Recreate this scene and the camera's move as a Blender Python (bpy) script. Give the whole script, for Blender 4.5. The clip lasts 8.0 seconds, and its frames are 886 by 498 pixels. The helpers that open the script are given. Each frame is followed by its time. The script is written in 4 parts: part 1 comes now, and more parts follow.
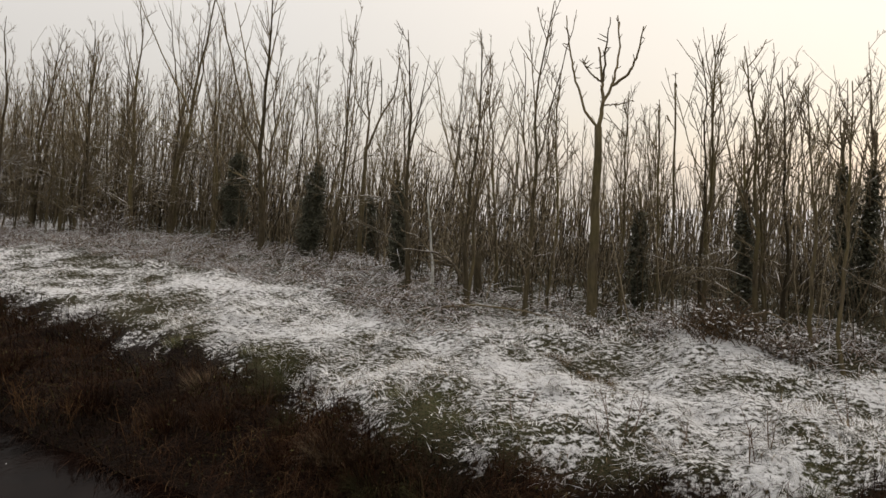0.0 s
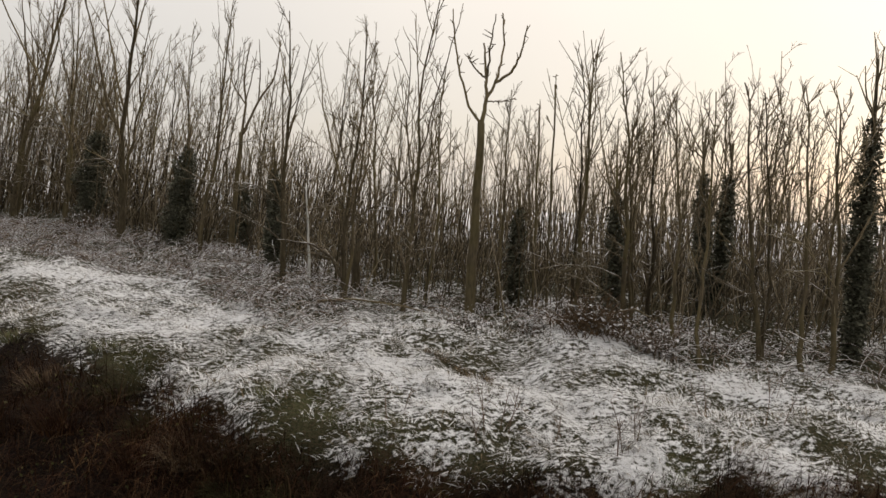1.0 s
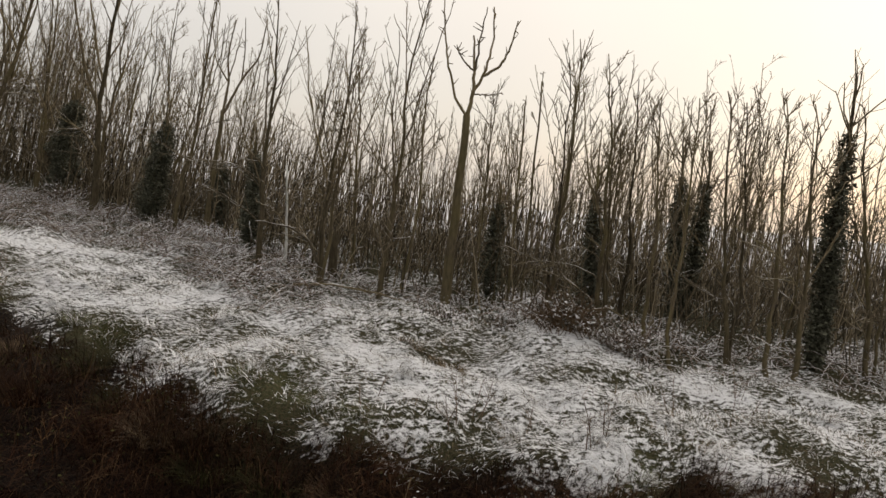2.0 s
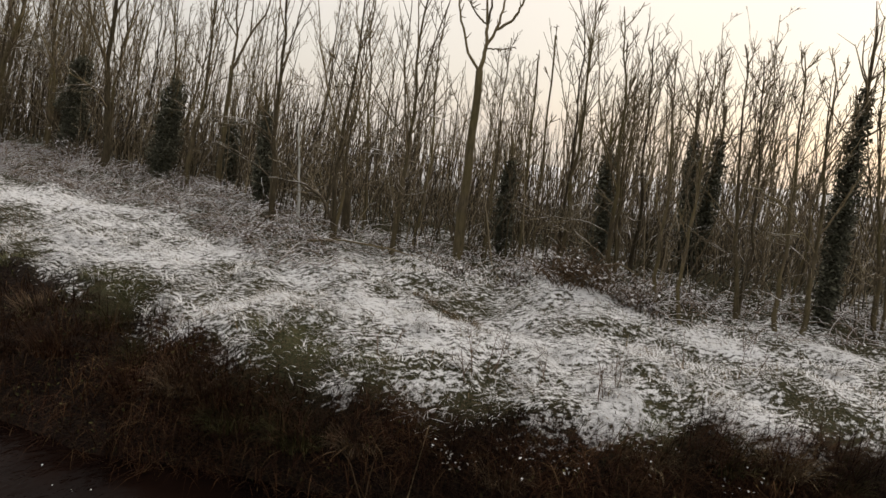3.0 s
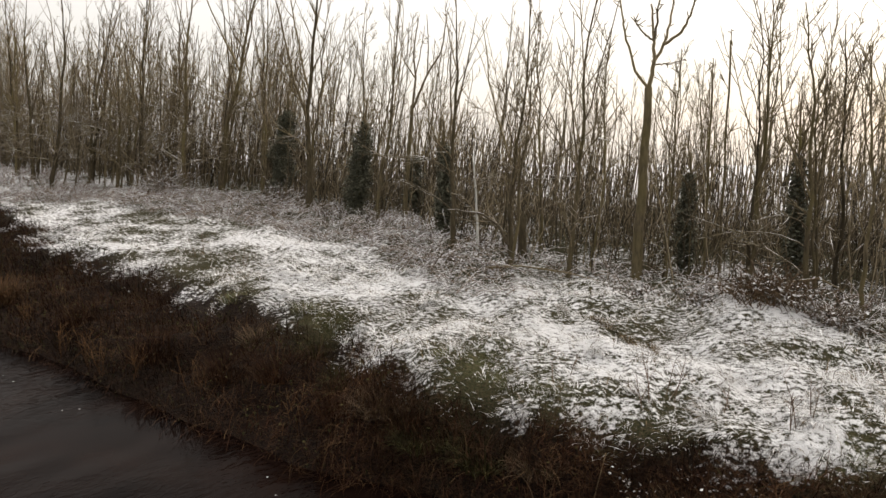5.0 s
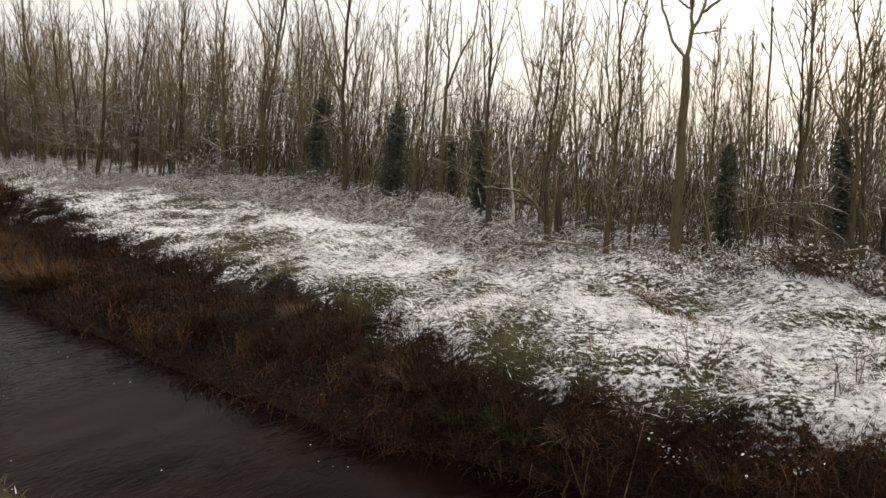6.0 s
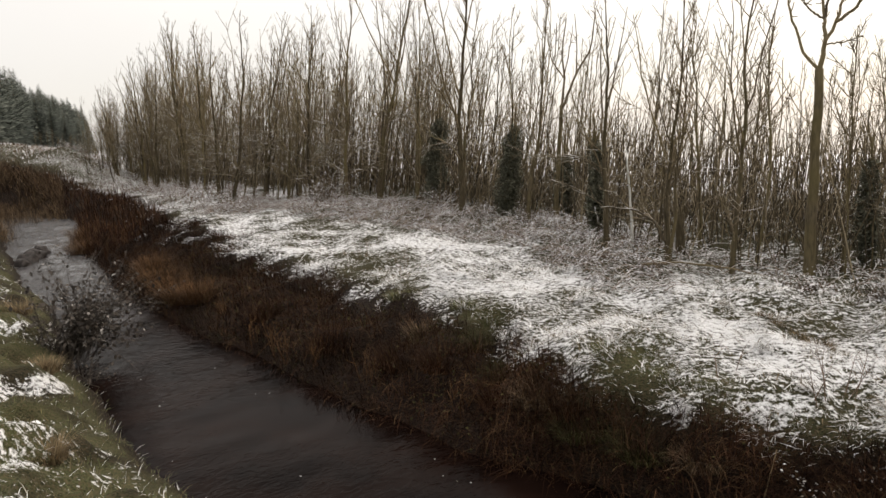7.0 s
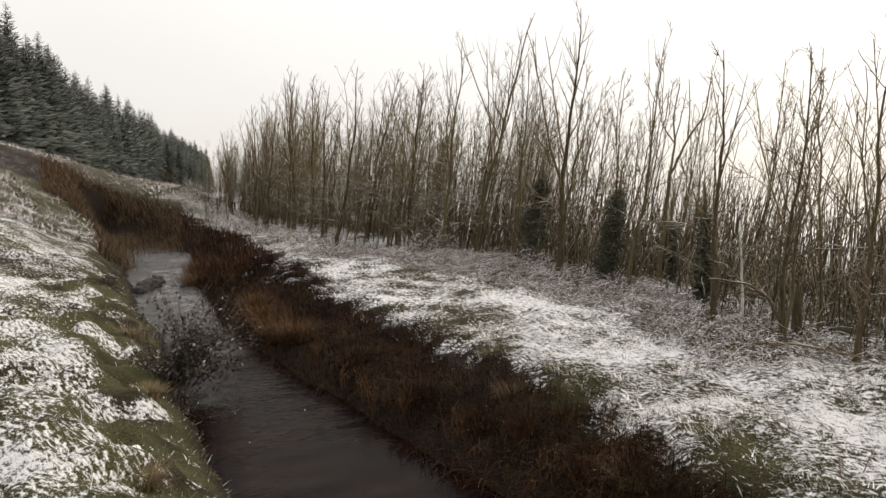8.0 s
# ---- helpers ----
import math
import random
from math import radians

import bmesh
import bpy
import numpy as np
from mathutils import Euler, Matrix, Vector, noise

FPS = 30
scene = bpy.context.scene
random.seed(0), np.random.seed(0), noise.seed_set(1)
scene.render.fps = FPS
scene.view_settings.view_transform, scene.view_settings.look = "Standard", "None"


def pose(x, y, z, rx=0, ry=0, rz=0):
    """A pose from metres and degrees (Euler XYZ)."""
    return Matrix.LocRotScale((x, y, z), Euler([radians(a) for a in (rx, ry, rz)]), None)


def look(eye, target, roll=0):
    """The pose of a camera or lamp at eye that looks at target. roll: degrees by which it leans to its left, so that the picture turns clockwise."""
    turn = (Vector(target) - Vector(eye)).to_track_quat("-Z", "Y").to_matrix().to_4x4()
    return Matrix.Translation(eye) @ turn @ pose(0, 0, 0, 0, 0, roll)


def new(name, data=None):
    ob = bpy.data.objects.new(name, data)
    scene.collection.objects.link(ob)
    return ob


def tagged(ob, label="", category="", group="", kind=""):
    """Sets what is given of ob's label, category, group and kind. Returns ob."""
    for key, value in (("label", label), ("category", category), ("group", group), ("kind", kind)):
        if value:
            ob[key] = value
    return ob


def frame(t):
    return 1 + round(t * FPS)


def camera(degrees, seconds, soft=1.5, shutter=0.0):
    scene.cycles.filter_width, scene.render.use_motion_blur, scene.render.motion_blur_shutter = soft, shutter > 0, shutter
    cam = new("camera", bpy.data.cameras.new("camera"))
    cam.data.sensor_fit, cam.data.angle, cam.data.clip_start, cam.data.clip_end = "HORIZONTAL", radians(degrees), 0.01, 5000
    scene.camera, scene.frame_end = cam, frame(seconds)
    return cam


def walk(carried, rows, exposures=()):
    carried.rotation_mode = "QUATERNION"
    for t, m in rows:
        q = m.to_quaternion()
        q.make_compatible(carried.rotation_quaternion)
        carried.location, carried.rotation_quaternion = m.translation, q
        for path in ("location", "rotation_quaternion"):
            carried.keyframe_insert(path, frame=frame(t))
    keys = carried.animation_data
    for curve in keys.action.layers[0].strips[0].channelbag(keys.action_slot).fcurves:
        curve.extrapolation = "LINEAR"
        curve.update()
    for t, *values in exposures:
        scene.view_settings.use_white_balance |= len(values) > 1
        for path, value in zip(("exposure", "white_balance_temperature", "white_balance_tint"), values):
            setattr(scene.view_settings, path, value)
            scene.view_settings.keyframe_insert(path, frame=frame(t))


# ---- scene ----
cam = camera(67.20, 8.0, soft=1.5)
PATH = [
    (0, pose(0.031, 0.011, 4.004, 82.98, -0.25, 0.05)),
    (0.5, pose(0.169, 0.281, 3.895, 81.01, -0.51, -5.33)),
    (1, pose(0.072, 0.296, 3.904, 82.98, -3.01, -9.94)),
    (1.5, pose(0.035, 0.286, 3.885, 83.47, -5.34, -10.78)),
    (1.7, pose(0.025, 0.291, 3.882, 82.95, -5.69, -11.31)),
    (2.8, pose(-0.126, 0.191, 3.895, 80.67, -7.05, -12.07)),
    (3, pose(-0.128, 0.192, 3.874, 78.63, -6.18, -11.11)),
    (3.5, pose(-0.112, 0.258, 3.923, 72.54, -5.7, -6.42)),
    (4, pose(-0.175, 0.263, 3.958, 71.28, -4.61, -3.79)),
    (4.5, pose(-0.07, -0.004, 4.125, 77.88, -3.1, 1.53)),
    (5, pose(0.027, -0.118, 4.13, 79.15, -0.21, 3.93)),
    (5.2, pose(0.049, -0.154, 4.129, 78.41, 0.76, 5)),
    (6.3, pose(0.002, -0.211, 3.922, 77.82, 1.18, 8.96)),
    (6.5, pose(-0.027, -0.218, 3.925, 77.61, 1.87, 12.11)),
    (7, pose(-0.015, -0.477, 4.1, 79.77, 3.13, 16.25)),
    (7.5, pose(-0.071, -0.412, 4.085, 82.54, 2.63, 20.67)),
    (8, pose(-0.135, -0.407, 4.127, 84.68, 0.08, 24.71)),
]
EXPOSURES = [(0.0, 0.38, 7080, 12), (1.5, 0.33, 7080, 12), (3.0, 0.385, 7080, 12), (3.5, 0.58, 7080, 12), (4.5, 0.9, 7080, 12), (6.5, 0.92, 7080, 12), (7.5, 0.95, 7050, 12), (8.0, 0.88, 7030, 12)]
walk(cam, PATH, EXPOSURES)

# ---- world and light: overcast winter sky, a veiled low sun behind the wood ----
SUN_AZ, SUN_EL = radians(52), radians(16)
world = bpy.data.worlds.new("winter_sky")
scene.world = world
world.use_nodes = True
wn, wl = world.node_tree.nodes, world.node_tree.links
wn.clear()
w_out = wn.new("ShaderNodeOutputWorld")
w_bg = wn.new("ShaderNodeBackground")
w_sky = wn.new("ShaderNodeTexSky")
w_sky.sky_type = "NISHITA"
w_sky.sun_disc = False
w_sky.sun_elevation, w_sky.sun_rotation = SUN_EL, SUN_AZ
w_dim = wn.new("ShaderNodeVectorMath")
w_dim.operation = "SCALE"
w_dim.inputs["Scale"].default_value = 0.1
w_co = wn.new("ShaderNodeTexCoord")
w_dot = wn.new("ShaderNodeVectorMath")
w_dot.operation = "DOT_PRODUCT"
w_dot.inputs[1].default_value = (math.sin(SUN_AZ) * math.cos(SUN_EL), math.cos(SUN_AZ) * math.cos(SUN_EL), math.sin(SUN_EL))
w_ramp = wn.new("ShaderNodeValToRGB")
w_ramp.color_ramp.elements[0].position, w_ramp.color_ramp.elements[0].color = 0.0, (0.46, 0.47, 0.49, 1)
w_ramp.color_ramp.elements[1].position, w_ramp.color_ramp.elements[1].color = 1.0, (0.93, 0.885, 0.825, 1)
w_mid = w_ramp.color_ramp.elements.new(0.72)
w_mid.color = (0.71, 0.71, 0.71, 1)
w_noise = wn.new("ShaderNodeTexNoise")
w_noise.inputs["Scale"].default_value, w_noise.inputs["Detail"].default_value = 1.6, 5
w_map = wn.new("ShaderNodeMapRange")
w_map.inputs["To Min"].default_value, w_map.inputs["To Max"].default_value = 0.88, 1.1
w_mul = wn.new("ShaderNodeVectorMath")
w_mul.operation = "SCALE"
w_mix = wn.new("ShaderNodeMix")
w_mix.data_type = "RGBA"
w_mix.inputs["Factor"].default_value = 0.9
w_half = wn.new("ShaderNodeMapRange")
w_half.inputs["From Min"].default_value = -1
wl.new(w_sky.outputs[0], w_dim.inputs[0])
wl.new(w_co.outputs["Generated"], w_dot.inputs[0])
wl.new(w_dot.outputs["Value"], w_half.inputs["Value"])
wl.new(w_half.outputs[0], w_ramp.inputs[0])
wl.new(w_co.outputs["Generated"], w_noise.inputs["Vector"])
wl.new(w_noise.outputs[0], w_map.inputs["Value"])
wl.new(w_ramp.outputs[0], w_mul.inputs[0])
w_sep = wn.new("ShaderNodeSeparateXYZ")
w_high = wn.new("ShaderNodeMapRange")
w_high.inputs["To Min"].default_value, w_high.inputs["To Max"].default_value = 0.73, 1.5
w_both = wn.new("ShaderNodeMath")
w_both.operation = "MULTIPLY"
wl.new(w_co.outputs["Generated"], w_sep.inputs[0])
wl.new(w_sep.outputs["Z"], w_high.inputs["Value"])
wl.new(w_map.outputs[0], w_both.inputs[0])
wl.new(w_high.outputs[0], w_both.inputs[1])
wl.new(w_both.outputs[0], w_mul.inputs["Scale"])
wl.new(w_dim.outputs[0], w_mix.inputs["A"])
wl.new(w_mul.outputs[0], w_mix.inputs["B"])
wl.new(w_mix.outputs["Result"], w_bg.inputs["Color"])
wl.new(w_bg.outputs[0], w_out.inputs["Surface"])
w_bg.inputs["Strength"].default_value = 1.0

sun = new("sun", bpy.data.lights.new("sun", "SUN"))
sun.data.energy, sun.data.angle, sun.data.color = 0.6, radians(18), (1.0, 0.9, 0.76)
sun.matrix_world = look((40 * math.sin(SUN_AZ), 40 * math.cos(SUN_AZ), 40 * math.tan(SUN_EL)), (0, 0, 0))


# ---- materials ----
def shader(name, rough=0.9, spec=0.3):
    m = bpy.data.materials.new(name)
    m.use_nodes = True
    b = m.node_tree.nodes["Principled BSDF"]
    b.inputs["Roughness"].default_value = rough
    b.inputs["Specular IOR Level"].default_value = spec
    return m, m.node_tree.nodes, m.node_tree.links, b


def ramp_node(n, stops, mode="LINEAR"):
    r = n.new("ShaderNodeValToRGB")
    r.color_ramp.interpolation = mode
    e = r.color_ramp.elements
    e[0].position, e[0].color = stops[0][0], (*stops[0][1], 1)
    e[1].position, e[1].color = stops[-1][0], (*stops[-1][1], 1)
    for p, c in stops[1:-1]:
        e.new(p).color = (*c, 1)
    return r


def noise_node(n, l, scale, detail=4, coords="Object", stretch=None):
    co = n.new("ShaderNodeTexCoord")
    t = n.new("ShaderNodeTexNoise")
    t.inputs["Scale"].default_value, t.inputs["Detail"].default_value = scale, detail
    src = co.outputs[coords]
    if stretch:
        mp = n.new("ShaderNodeMapping")
        mp.inputs["Scale"].default_value = stretch[:3]
        mp.inputs["Rotation"].default_value = (0, 0, stretch[3])
        l.new(src, mp.inputs["Vector"])
        src = mp.outputs[0]
    l.new(src, t.inputs["Vector"])
    return t


def math_node(n, l, op, a, b):
    m = n.new("ShaderNodeMath")
    m.operation = op
    for k, v in enumerate((a, b)):
        if isinstance(v, (int, float)):
            m.inputs[k].default_value = v
        else:
            l.new(v, m.inputs[k])
    return m.outputs[0]


def mix_node(n, l, fac, a, b):
    m = n.new("ShaderNodeMix")
    m.data_type = "RGBA"
    for k, v in (("Factor", fac), ("A", a), ("B", b)):
        if isinstance(v, tuple):
            m.inputs[k].default_value = (*v, 1)
        elif isinstance(v, float):
            m.inputs[k].default_value = v
        else:
            l.new(v, m.inputs[k])
    return m.outputs["Result"]


def bump_node(n, l, b, height, strength, dist):
    u = n.new("ShaderNodeBump")
    u.inputs["Strength"].default_value, u.inputs["Distance"].default_value = strength, dist
    l.new(height, u.inputs["Height"])
    l.new(u.outputs[0], b.inputs["Normal"])


def up_snow(n, l, base, low, high, noise_scale, snow=(0.8, 0.8, 0.81)):
    """Snow that lies on the faces that look up, broken by noise."""
    geo = n.new("ShaderNodeNewGeometry")
    sep = n.new("ShaderNodeSeparateXYZ")
    l.new(geo.outputs["Normal"], sep.inputs[0])
    ns = noise_node(n, l, noise_scale, 3)
    s = math_node(n, l, "ADD", sep.outputs["Z"], math_node(n, l, "MULTIPLY", math_node(n, l, "SUBTRACT", ns.outputs[0], 0.5), 1.6))
    mr = n.new("ShaderNodeMapRange")
    mr.inputs["From Min"].default_value, mr.inputs["From Max"].default_value = low, high
    l.new(s, mr.inputs["Value"])
    return mix_node(n, l, mr.outputs[0], base, snow)


def island_material(name, stops, rough=0.85, snow=None, mode="LINEAR", patches=0.0, spec=0.3):
    m, n, l, b = shader(name, rough, spec)
    geo = n.new("ShaderNodeNewGeometry")
    r = ramp_node(n, stops, mode)
    l.new(geo.outputs["Random Per Island"], r.inputs[0])
    ns = noise_node(n, l, 9, 3)
    nb = noise_node(n, l, 0.8, 3)
    var = math_node(n, l, "MULTIPLY_ADD", ns.outputs[0], 0.9)
    var.node.inputs[2].default_value = 0.55
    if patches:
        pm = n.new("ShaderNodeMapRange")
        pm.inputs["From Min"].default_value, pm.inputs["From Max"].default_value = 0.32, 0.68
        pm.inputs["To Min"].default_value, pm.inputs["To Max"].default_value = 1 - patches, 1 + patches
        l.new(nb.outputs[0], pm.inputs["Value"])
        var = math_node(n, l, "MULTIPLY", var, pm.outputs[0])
    sc = n.new("ShaderNodeVectorMath")
    sc.operation = "SCALE"
    l.new(r.outputs[0], sc.inputs[0])
    l.new(var, sc.inputs["Scale"])
    out = sc.outputs[0]
    if snow:
        out = up_snow(n, l, out, *snow)
    l.new(out, b.inputs["Base Color"])
    return m


def bark_material(name, dark, light, moss, snow):
    m, n, l, b = shader(name, 0.92, 0.2)
    a = noise_node(n, l, 7, 6, stretch=(3, 3, 0.7, 0))
    r = ramp_node(n, [(0.3, dark), (0.7, light)])
    l.new(a.outputs[0], r.inputs[0])
    g = noise_node(n, l, 1.3, 3)
    mr = n.new("ShaderNodeMapRange")
    mr.inputs["From Min"].default_value, mr.inputs["From Max"].default_value = 0.38, 0.62
    l.new(g.outputs[0], mr.inputs["Value"])
    inf = n.new("ShaderNodeObjectInfo")
    mfac = math_node(n, l, "MULTIPLY", mr.outputs[0], inf.outputs["Random"])
    tone = n.new("ShaderNodeMapRange")
    tone.inputs["To Min"].default_value, tone.inputs["To Max"].default_value = 0.5, 1.12
    l.new(inf.outputs["Random"], tone.inputs["Value"])
    shade = n.new("ShaderNodeVectorMath")
    shade.operation = "SCALE"
    l.new(mix_node(n, l, mfac, r.outputs[0], moss), shade.inputs[0])
    l.new(tone.outputs[0], shade.inputs["Scale"])
    col = shade.outputs[0]
    l.new(up_snow(n, l, col, *snow), b.inputs["Base Color"])
    bump_node(n, l, b, a.outputs[0], 0.6, 0.02)
    return m


BARK = bark_material("bark", (0.046, 0.036, 0.022), (0.145, 0.115, 0.071), (0.12, 0.1, 0.042), (0.95, 1.35, 6))
TWIG = bark_material("twig_bark", (0.095, 0.073, 0.046), (0.28, 0.222, 0.145), (0.135, 0.108, 0.05), (0.85, 1.3, 3))
SNOWY_TWIG = bark_material("snow_laden_bark", (0.095, 0.076, 0.05), (0.28, 0.226, 0.152), (0.135, 0.11, 0.055), (0.68, 1.22, 2.5))
BIRCH = bark_material("birch_bark", (0.22, 0.21, 0.19), (0.66, 0.65, 0.62), (0.4, 0.4, 0.36), (0.8, 1.2, 4))
IVY = island_material("ivy_leaf", [(0, (0.05, 0.05, 0.034)), (0.6, (0.09, 0.09, 0.06)), (1, (0.15, 0.147, 0.105))], 0.75, (1.7, 2.3, 5))
SPRUCE = island_material("spruce_needles", [(0, (0.06, 0.07, 0.06)), (1, (0.15, 0.165, 0.145))], 0.9, (1.3, 2.0, 1.6))
FIELD_GRASS = island_material("snowy_grass", [(0, (0.84, 0.84, 0.85)), (0.57, (0.74, 0.73, 0.72)), (0.59, (0.2, 0.145, 0.085)), (0.7, (0.1, 0.075, 0.04)), (0.88, (0.05, 0.04, 0.02)), (1, (0.06, 0.064, 0.024))], 0.9)
GREEN_GRASS = island_material("green_grass", [(0, (0.055, 0.062, 0.024)), (0.4, (0.115, 0.125, 0.05)), (0.7, (0.12, 0.085, 0.05)), (0.86, (0.17, 0.15, 0.07)), (0.88, (0.8, 0.8, 0.8)), (1, (0.84, 0.84, 0.84))], 0.8)
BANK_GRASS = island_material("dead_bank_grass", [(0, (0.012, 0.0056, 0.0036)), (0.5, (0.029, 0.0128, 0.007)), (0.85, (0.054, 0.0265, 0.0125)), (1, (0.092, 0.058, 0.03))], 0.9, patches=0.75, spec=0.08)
BANK_GREEN = island_material("bank_herbage", [(0, (0.016, 0.016, 0.006)), (0.7, (0.042, 0.04, 0.015)), (1, (0.085, 0.074, 0.03))], 0.85, patches=0.6, spec=0.1)
RUSSET = island_material("russet_rush", [(0, (0.03, 0.015, 0.006)), (0.6, (0.095, 0.046, 0.015)), (1, (0.145, 0.074, 0.028))], 0.85)
REED = island_material("dead_reed", [(0, (0.03, 0.018, 0.01)), (0.6, (0.09, 0.055, 0.028)), (1, (0.2, 0.14, 0.08))], 0.85)
BRAMBLE = island_material("bramble_cane", [(0, (0.045, 0.026, 0.016)), (0.7, (0.13, 0.082, 0.05)), (1, (0.22, 0.15, 0.095))], 0.85, (0.42, 1.0, 3))
BRUSHWOOD = island_material("brushwood", [(0, (0.025, 0.019, 0.011)), (0.5, (0.088, 0.068, 0.04)), (0.85, (0.172, 0.135, 0.082)), (1, (0.27, 0.222, 0.148))], 0.9, (0.8, 1.25, 3))
BRAMBLE_LEAF = island_material("bramble_leaf", [(0, (0.04, 0.036, 0.025)), (0.5, (0.085, 0.07, 0.05)), (1, (0.14, 0.115, 0.085))], 0.8, (0.55, 1.15, 6))
DRY_LEAF = island_material("withered_leaf", [(0, (0.02, 0.016, 0.013)), (0.85, (0.06, 0.048, 0.038)), (1, (0.3, 0.28, 0.26))], 0.8)
STRAW = island_material("straw", [(0, (0.07, 0.045, 0.022)), (1, (0.28, 0.21, 0.12))], 0.85)

# ground: turf, earth and snow; "cover" says how much snow lies where
GROUND, gn, gl, gb = shader("snowy_ground", 0.95, 0.2)
g_at = gn.new("ShaderNodeAttribute")
g_at.attribute_name = "cover"
g_a = noise_node(gn, gl, 10, 9, stretch=(1, 1.9, 1, 0.5))
g_b = noise_node(gn, gl, 0.55, 4)
g_c = noise_node(gn, gl, 38, 5)
g_sum = math_node(gn, gl, "ADD", math_node(gn, gl, "MULTIPLY", g_a.outputs[0], 1.0), math_node(gn, gl, "MULTIPLY", g_b.outputs[0], 0.24))
g_sum = math_node(gn, gl, "ADD", g_sum, math_node(gn, gl, "MULTIPLY", g_c.outputs[0], 0.6))
g_sum = math_node(gn, gl, "ADD", g_sum, g_at.outputs["Fac"])
g_mr = gn.new("ShaderNodeMapRange")
g_mr.inputs["From Min"].default_value, g_mr.inputs["From Max"].default_value = 1.37, 1.54
gl.new(g_sum, g_mr.inputs["Value"])
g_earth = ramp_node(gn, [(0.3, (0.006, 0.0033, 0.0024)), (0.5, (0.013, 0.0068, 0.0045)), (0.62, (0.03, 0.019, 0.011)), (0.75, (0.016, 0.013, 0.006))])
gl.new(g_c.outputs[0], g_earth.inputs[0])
g_snow = ramp_node(gn, [(0.3, (0.66, 0.66, 0.67)), (0.65, (0.84, 0.84, 0.85))])
gl.new(g_a.outputs[0], g_snow.inputs[0])
g_gr = gn.new("ShaderNodeAttribute")
g_gr.attribute_name = "green"
g_turf = ramp_node(gn, [(0.35, (0.03, 0.03, 0.013)), (0.5, (0.07, 0.075, 0.03)), (0.6, (0.1, 0.075, 0.042)), (0.75, (0.05, 0.056, 0.021))])
gl.new(g_c.outputs[0], g_turf.inputs[0])
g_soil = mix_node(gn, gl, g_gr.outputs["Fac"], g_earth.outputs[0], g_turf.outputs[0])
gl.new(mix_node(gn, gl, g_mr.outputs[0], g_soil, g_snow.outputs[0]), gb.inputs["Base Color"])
bump_node(gn, gl, gb, g_sum, 0.8, 0.12)

# water: shallow peaty stream
WATER, vn, vl, vb = shader("stream_water", 0.05, 0.06)
vb.inputs["IOR"].default_value = 1.33
v_co = vn.new("ShaderNodeTexCoord")
v_xyz = vn.new("ShaderNodeCombineXYZ")
for v_axis, v_way in (("X", (-0.78 * 1.7, 0.62 * 1.7, 0)), ("Y", (0.62, 0.78, 0))):
    v_dot = vn.new("ShaderNodeVectorMath")
    v_dot.operation = "DOT_PRODUCT"
    v_dot.inputs[1].default_value = v_way
    vl.new(v_co.outputs["Object"], v_dot.inputs[0])
    vl.new(v_dot.outputs["Value"], v_xyz.inputs[v_axis])
v_a, v_b = vn.new("ShaderNodeTexNoise"), vn.new("ShaderNodeTexNoise")
for v_tex, v_scale in ((v_a, 1.9), (v_b, 7.5)):
    v_tex.inputs["Scale"].default_value, v_tex.inputs["Detail"].default_value = v_scale, 2.5
    v_tex.inputs["Distortion"].default_value = 0.6
    vl.new(v_xyz.outputs[0], v_tex.inputs["Vector"])
v_c = ramp_node(vn, [(0.35, (0.004, 0.0021, 0.0017)), (0.7, (0.012, 0.0062, 0.0046))])
v_d = noise_node(vn, vl, 0.9, 4)
vl.new(v_d.outputs[0], v_c.inputs[0])
vl.new(v_c.outputs[0], vb.inputs["Base Color"])
v_h = math_node(vn, vl, "ADD", v_a.outputs[0], math_node(vn, vl, "MULTIPLY", v_b.outputs[0], 0.6))
v_at = vn.new("ShaderNodeAttribute")
v_at.attribute_name = "ripple"
v_h = math_node(vn, vl, "MULTIPLY", v_h, v_at.outputs["Fac"])
bump_node(vn, vl, vb, v_h, 0.65, 0.08)
v_gl = vn.new("ShaderNodeMapRange")
v_gl.inputs["From Min"].default_value, v_gl.inputs["From Max"].default_value = 0.9, 1.9
v_gl.inputs["To Min"].default_value, v_gl.inputs["To Max"].default_value = 0.04, 0.85
vl.new(v_at.outputs["Fac"], v_gl.inputs["Value"])
vl.new(v_gl.outputs[0], vb.inputs["Specular IOR Level"])

STONE, sn_, sl_, sb_ = shader("wet_stone", 0.65, 0.2)
s_a = noise_node(sn_, sl_, 9, 6)
s_r = ramp_node(sn_, [(0.3, (0.015, 0.013, 0.012)), (0.7, (0.07, 0.06, 0.055))])
sl_.new(s_a.outputs[0], s_r.inputs[0])
sl_.new(s_r.outputs[0], sb_.inputs["Base Color"])
bump_node(sn_, sl_, sb_, s_a.outputs[0], 0.6, 0.02)

SNOW, on_, ol_, ob_ = shader("fresh_snow", 0.95, 0.2)
o_a = noise_node(on_, ol_, 16, 5)
o_r = ramp_node(on_, [(0.3, (0.72, 0.72, 0.73)), (0.7, (0.86, 0.86, 0.87))])
ol_.new(o_a.outputs[0], o_r.inputs[0])
ol_.new(o_r.outputs[0], ob_.inputs["Base Color"])
bump_node(on_, ol_, ob_, o_a.outputs[0], 0.5, 0.03)


# ---- mesh helpers ----
rng = np.random.default_rng(7)
LATTICE = rng.random((256, 256))


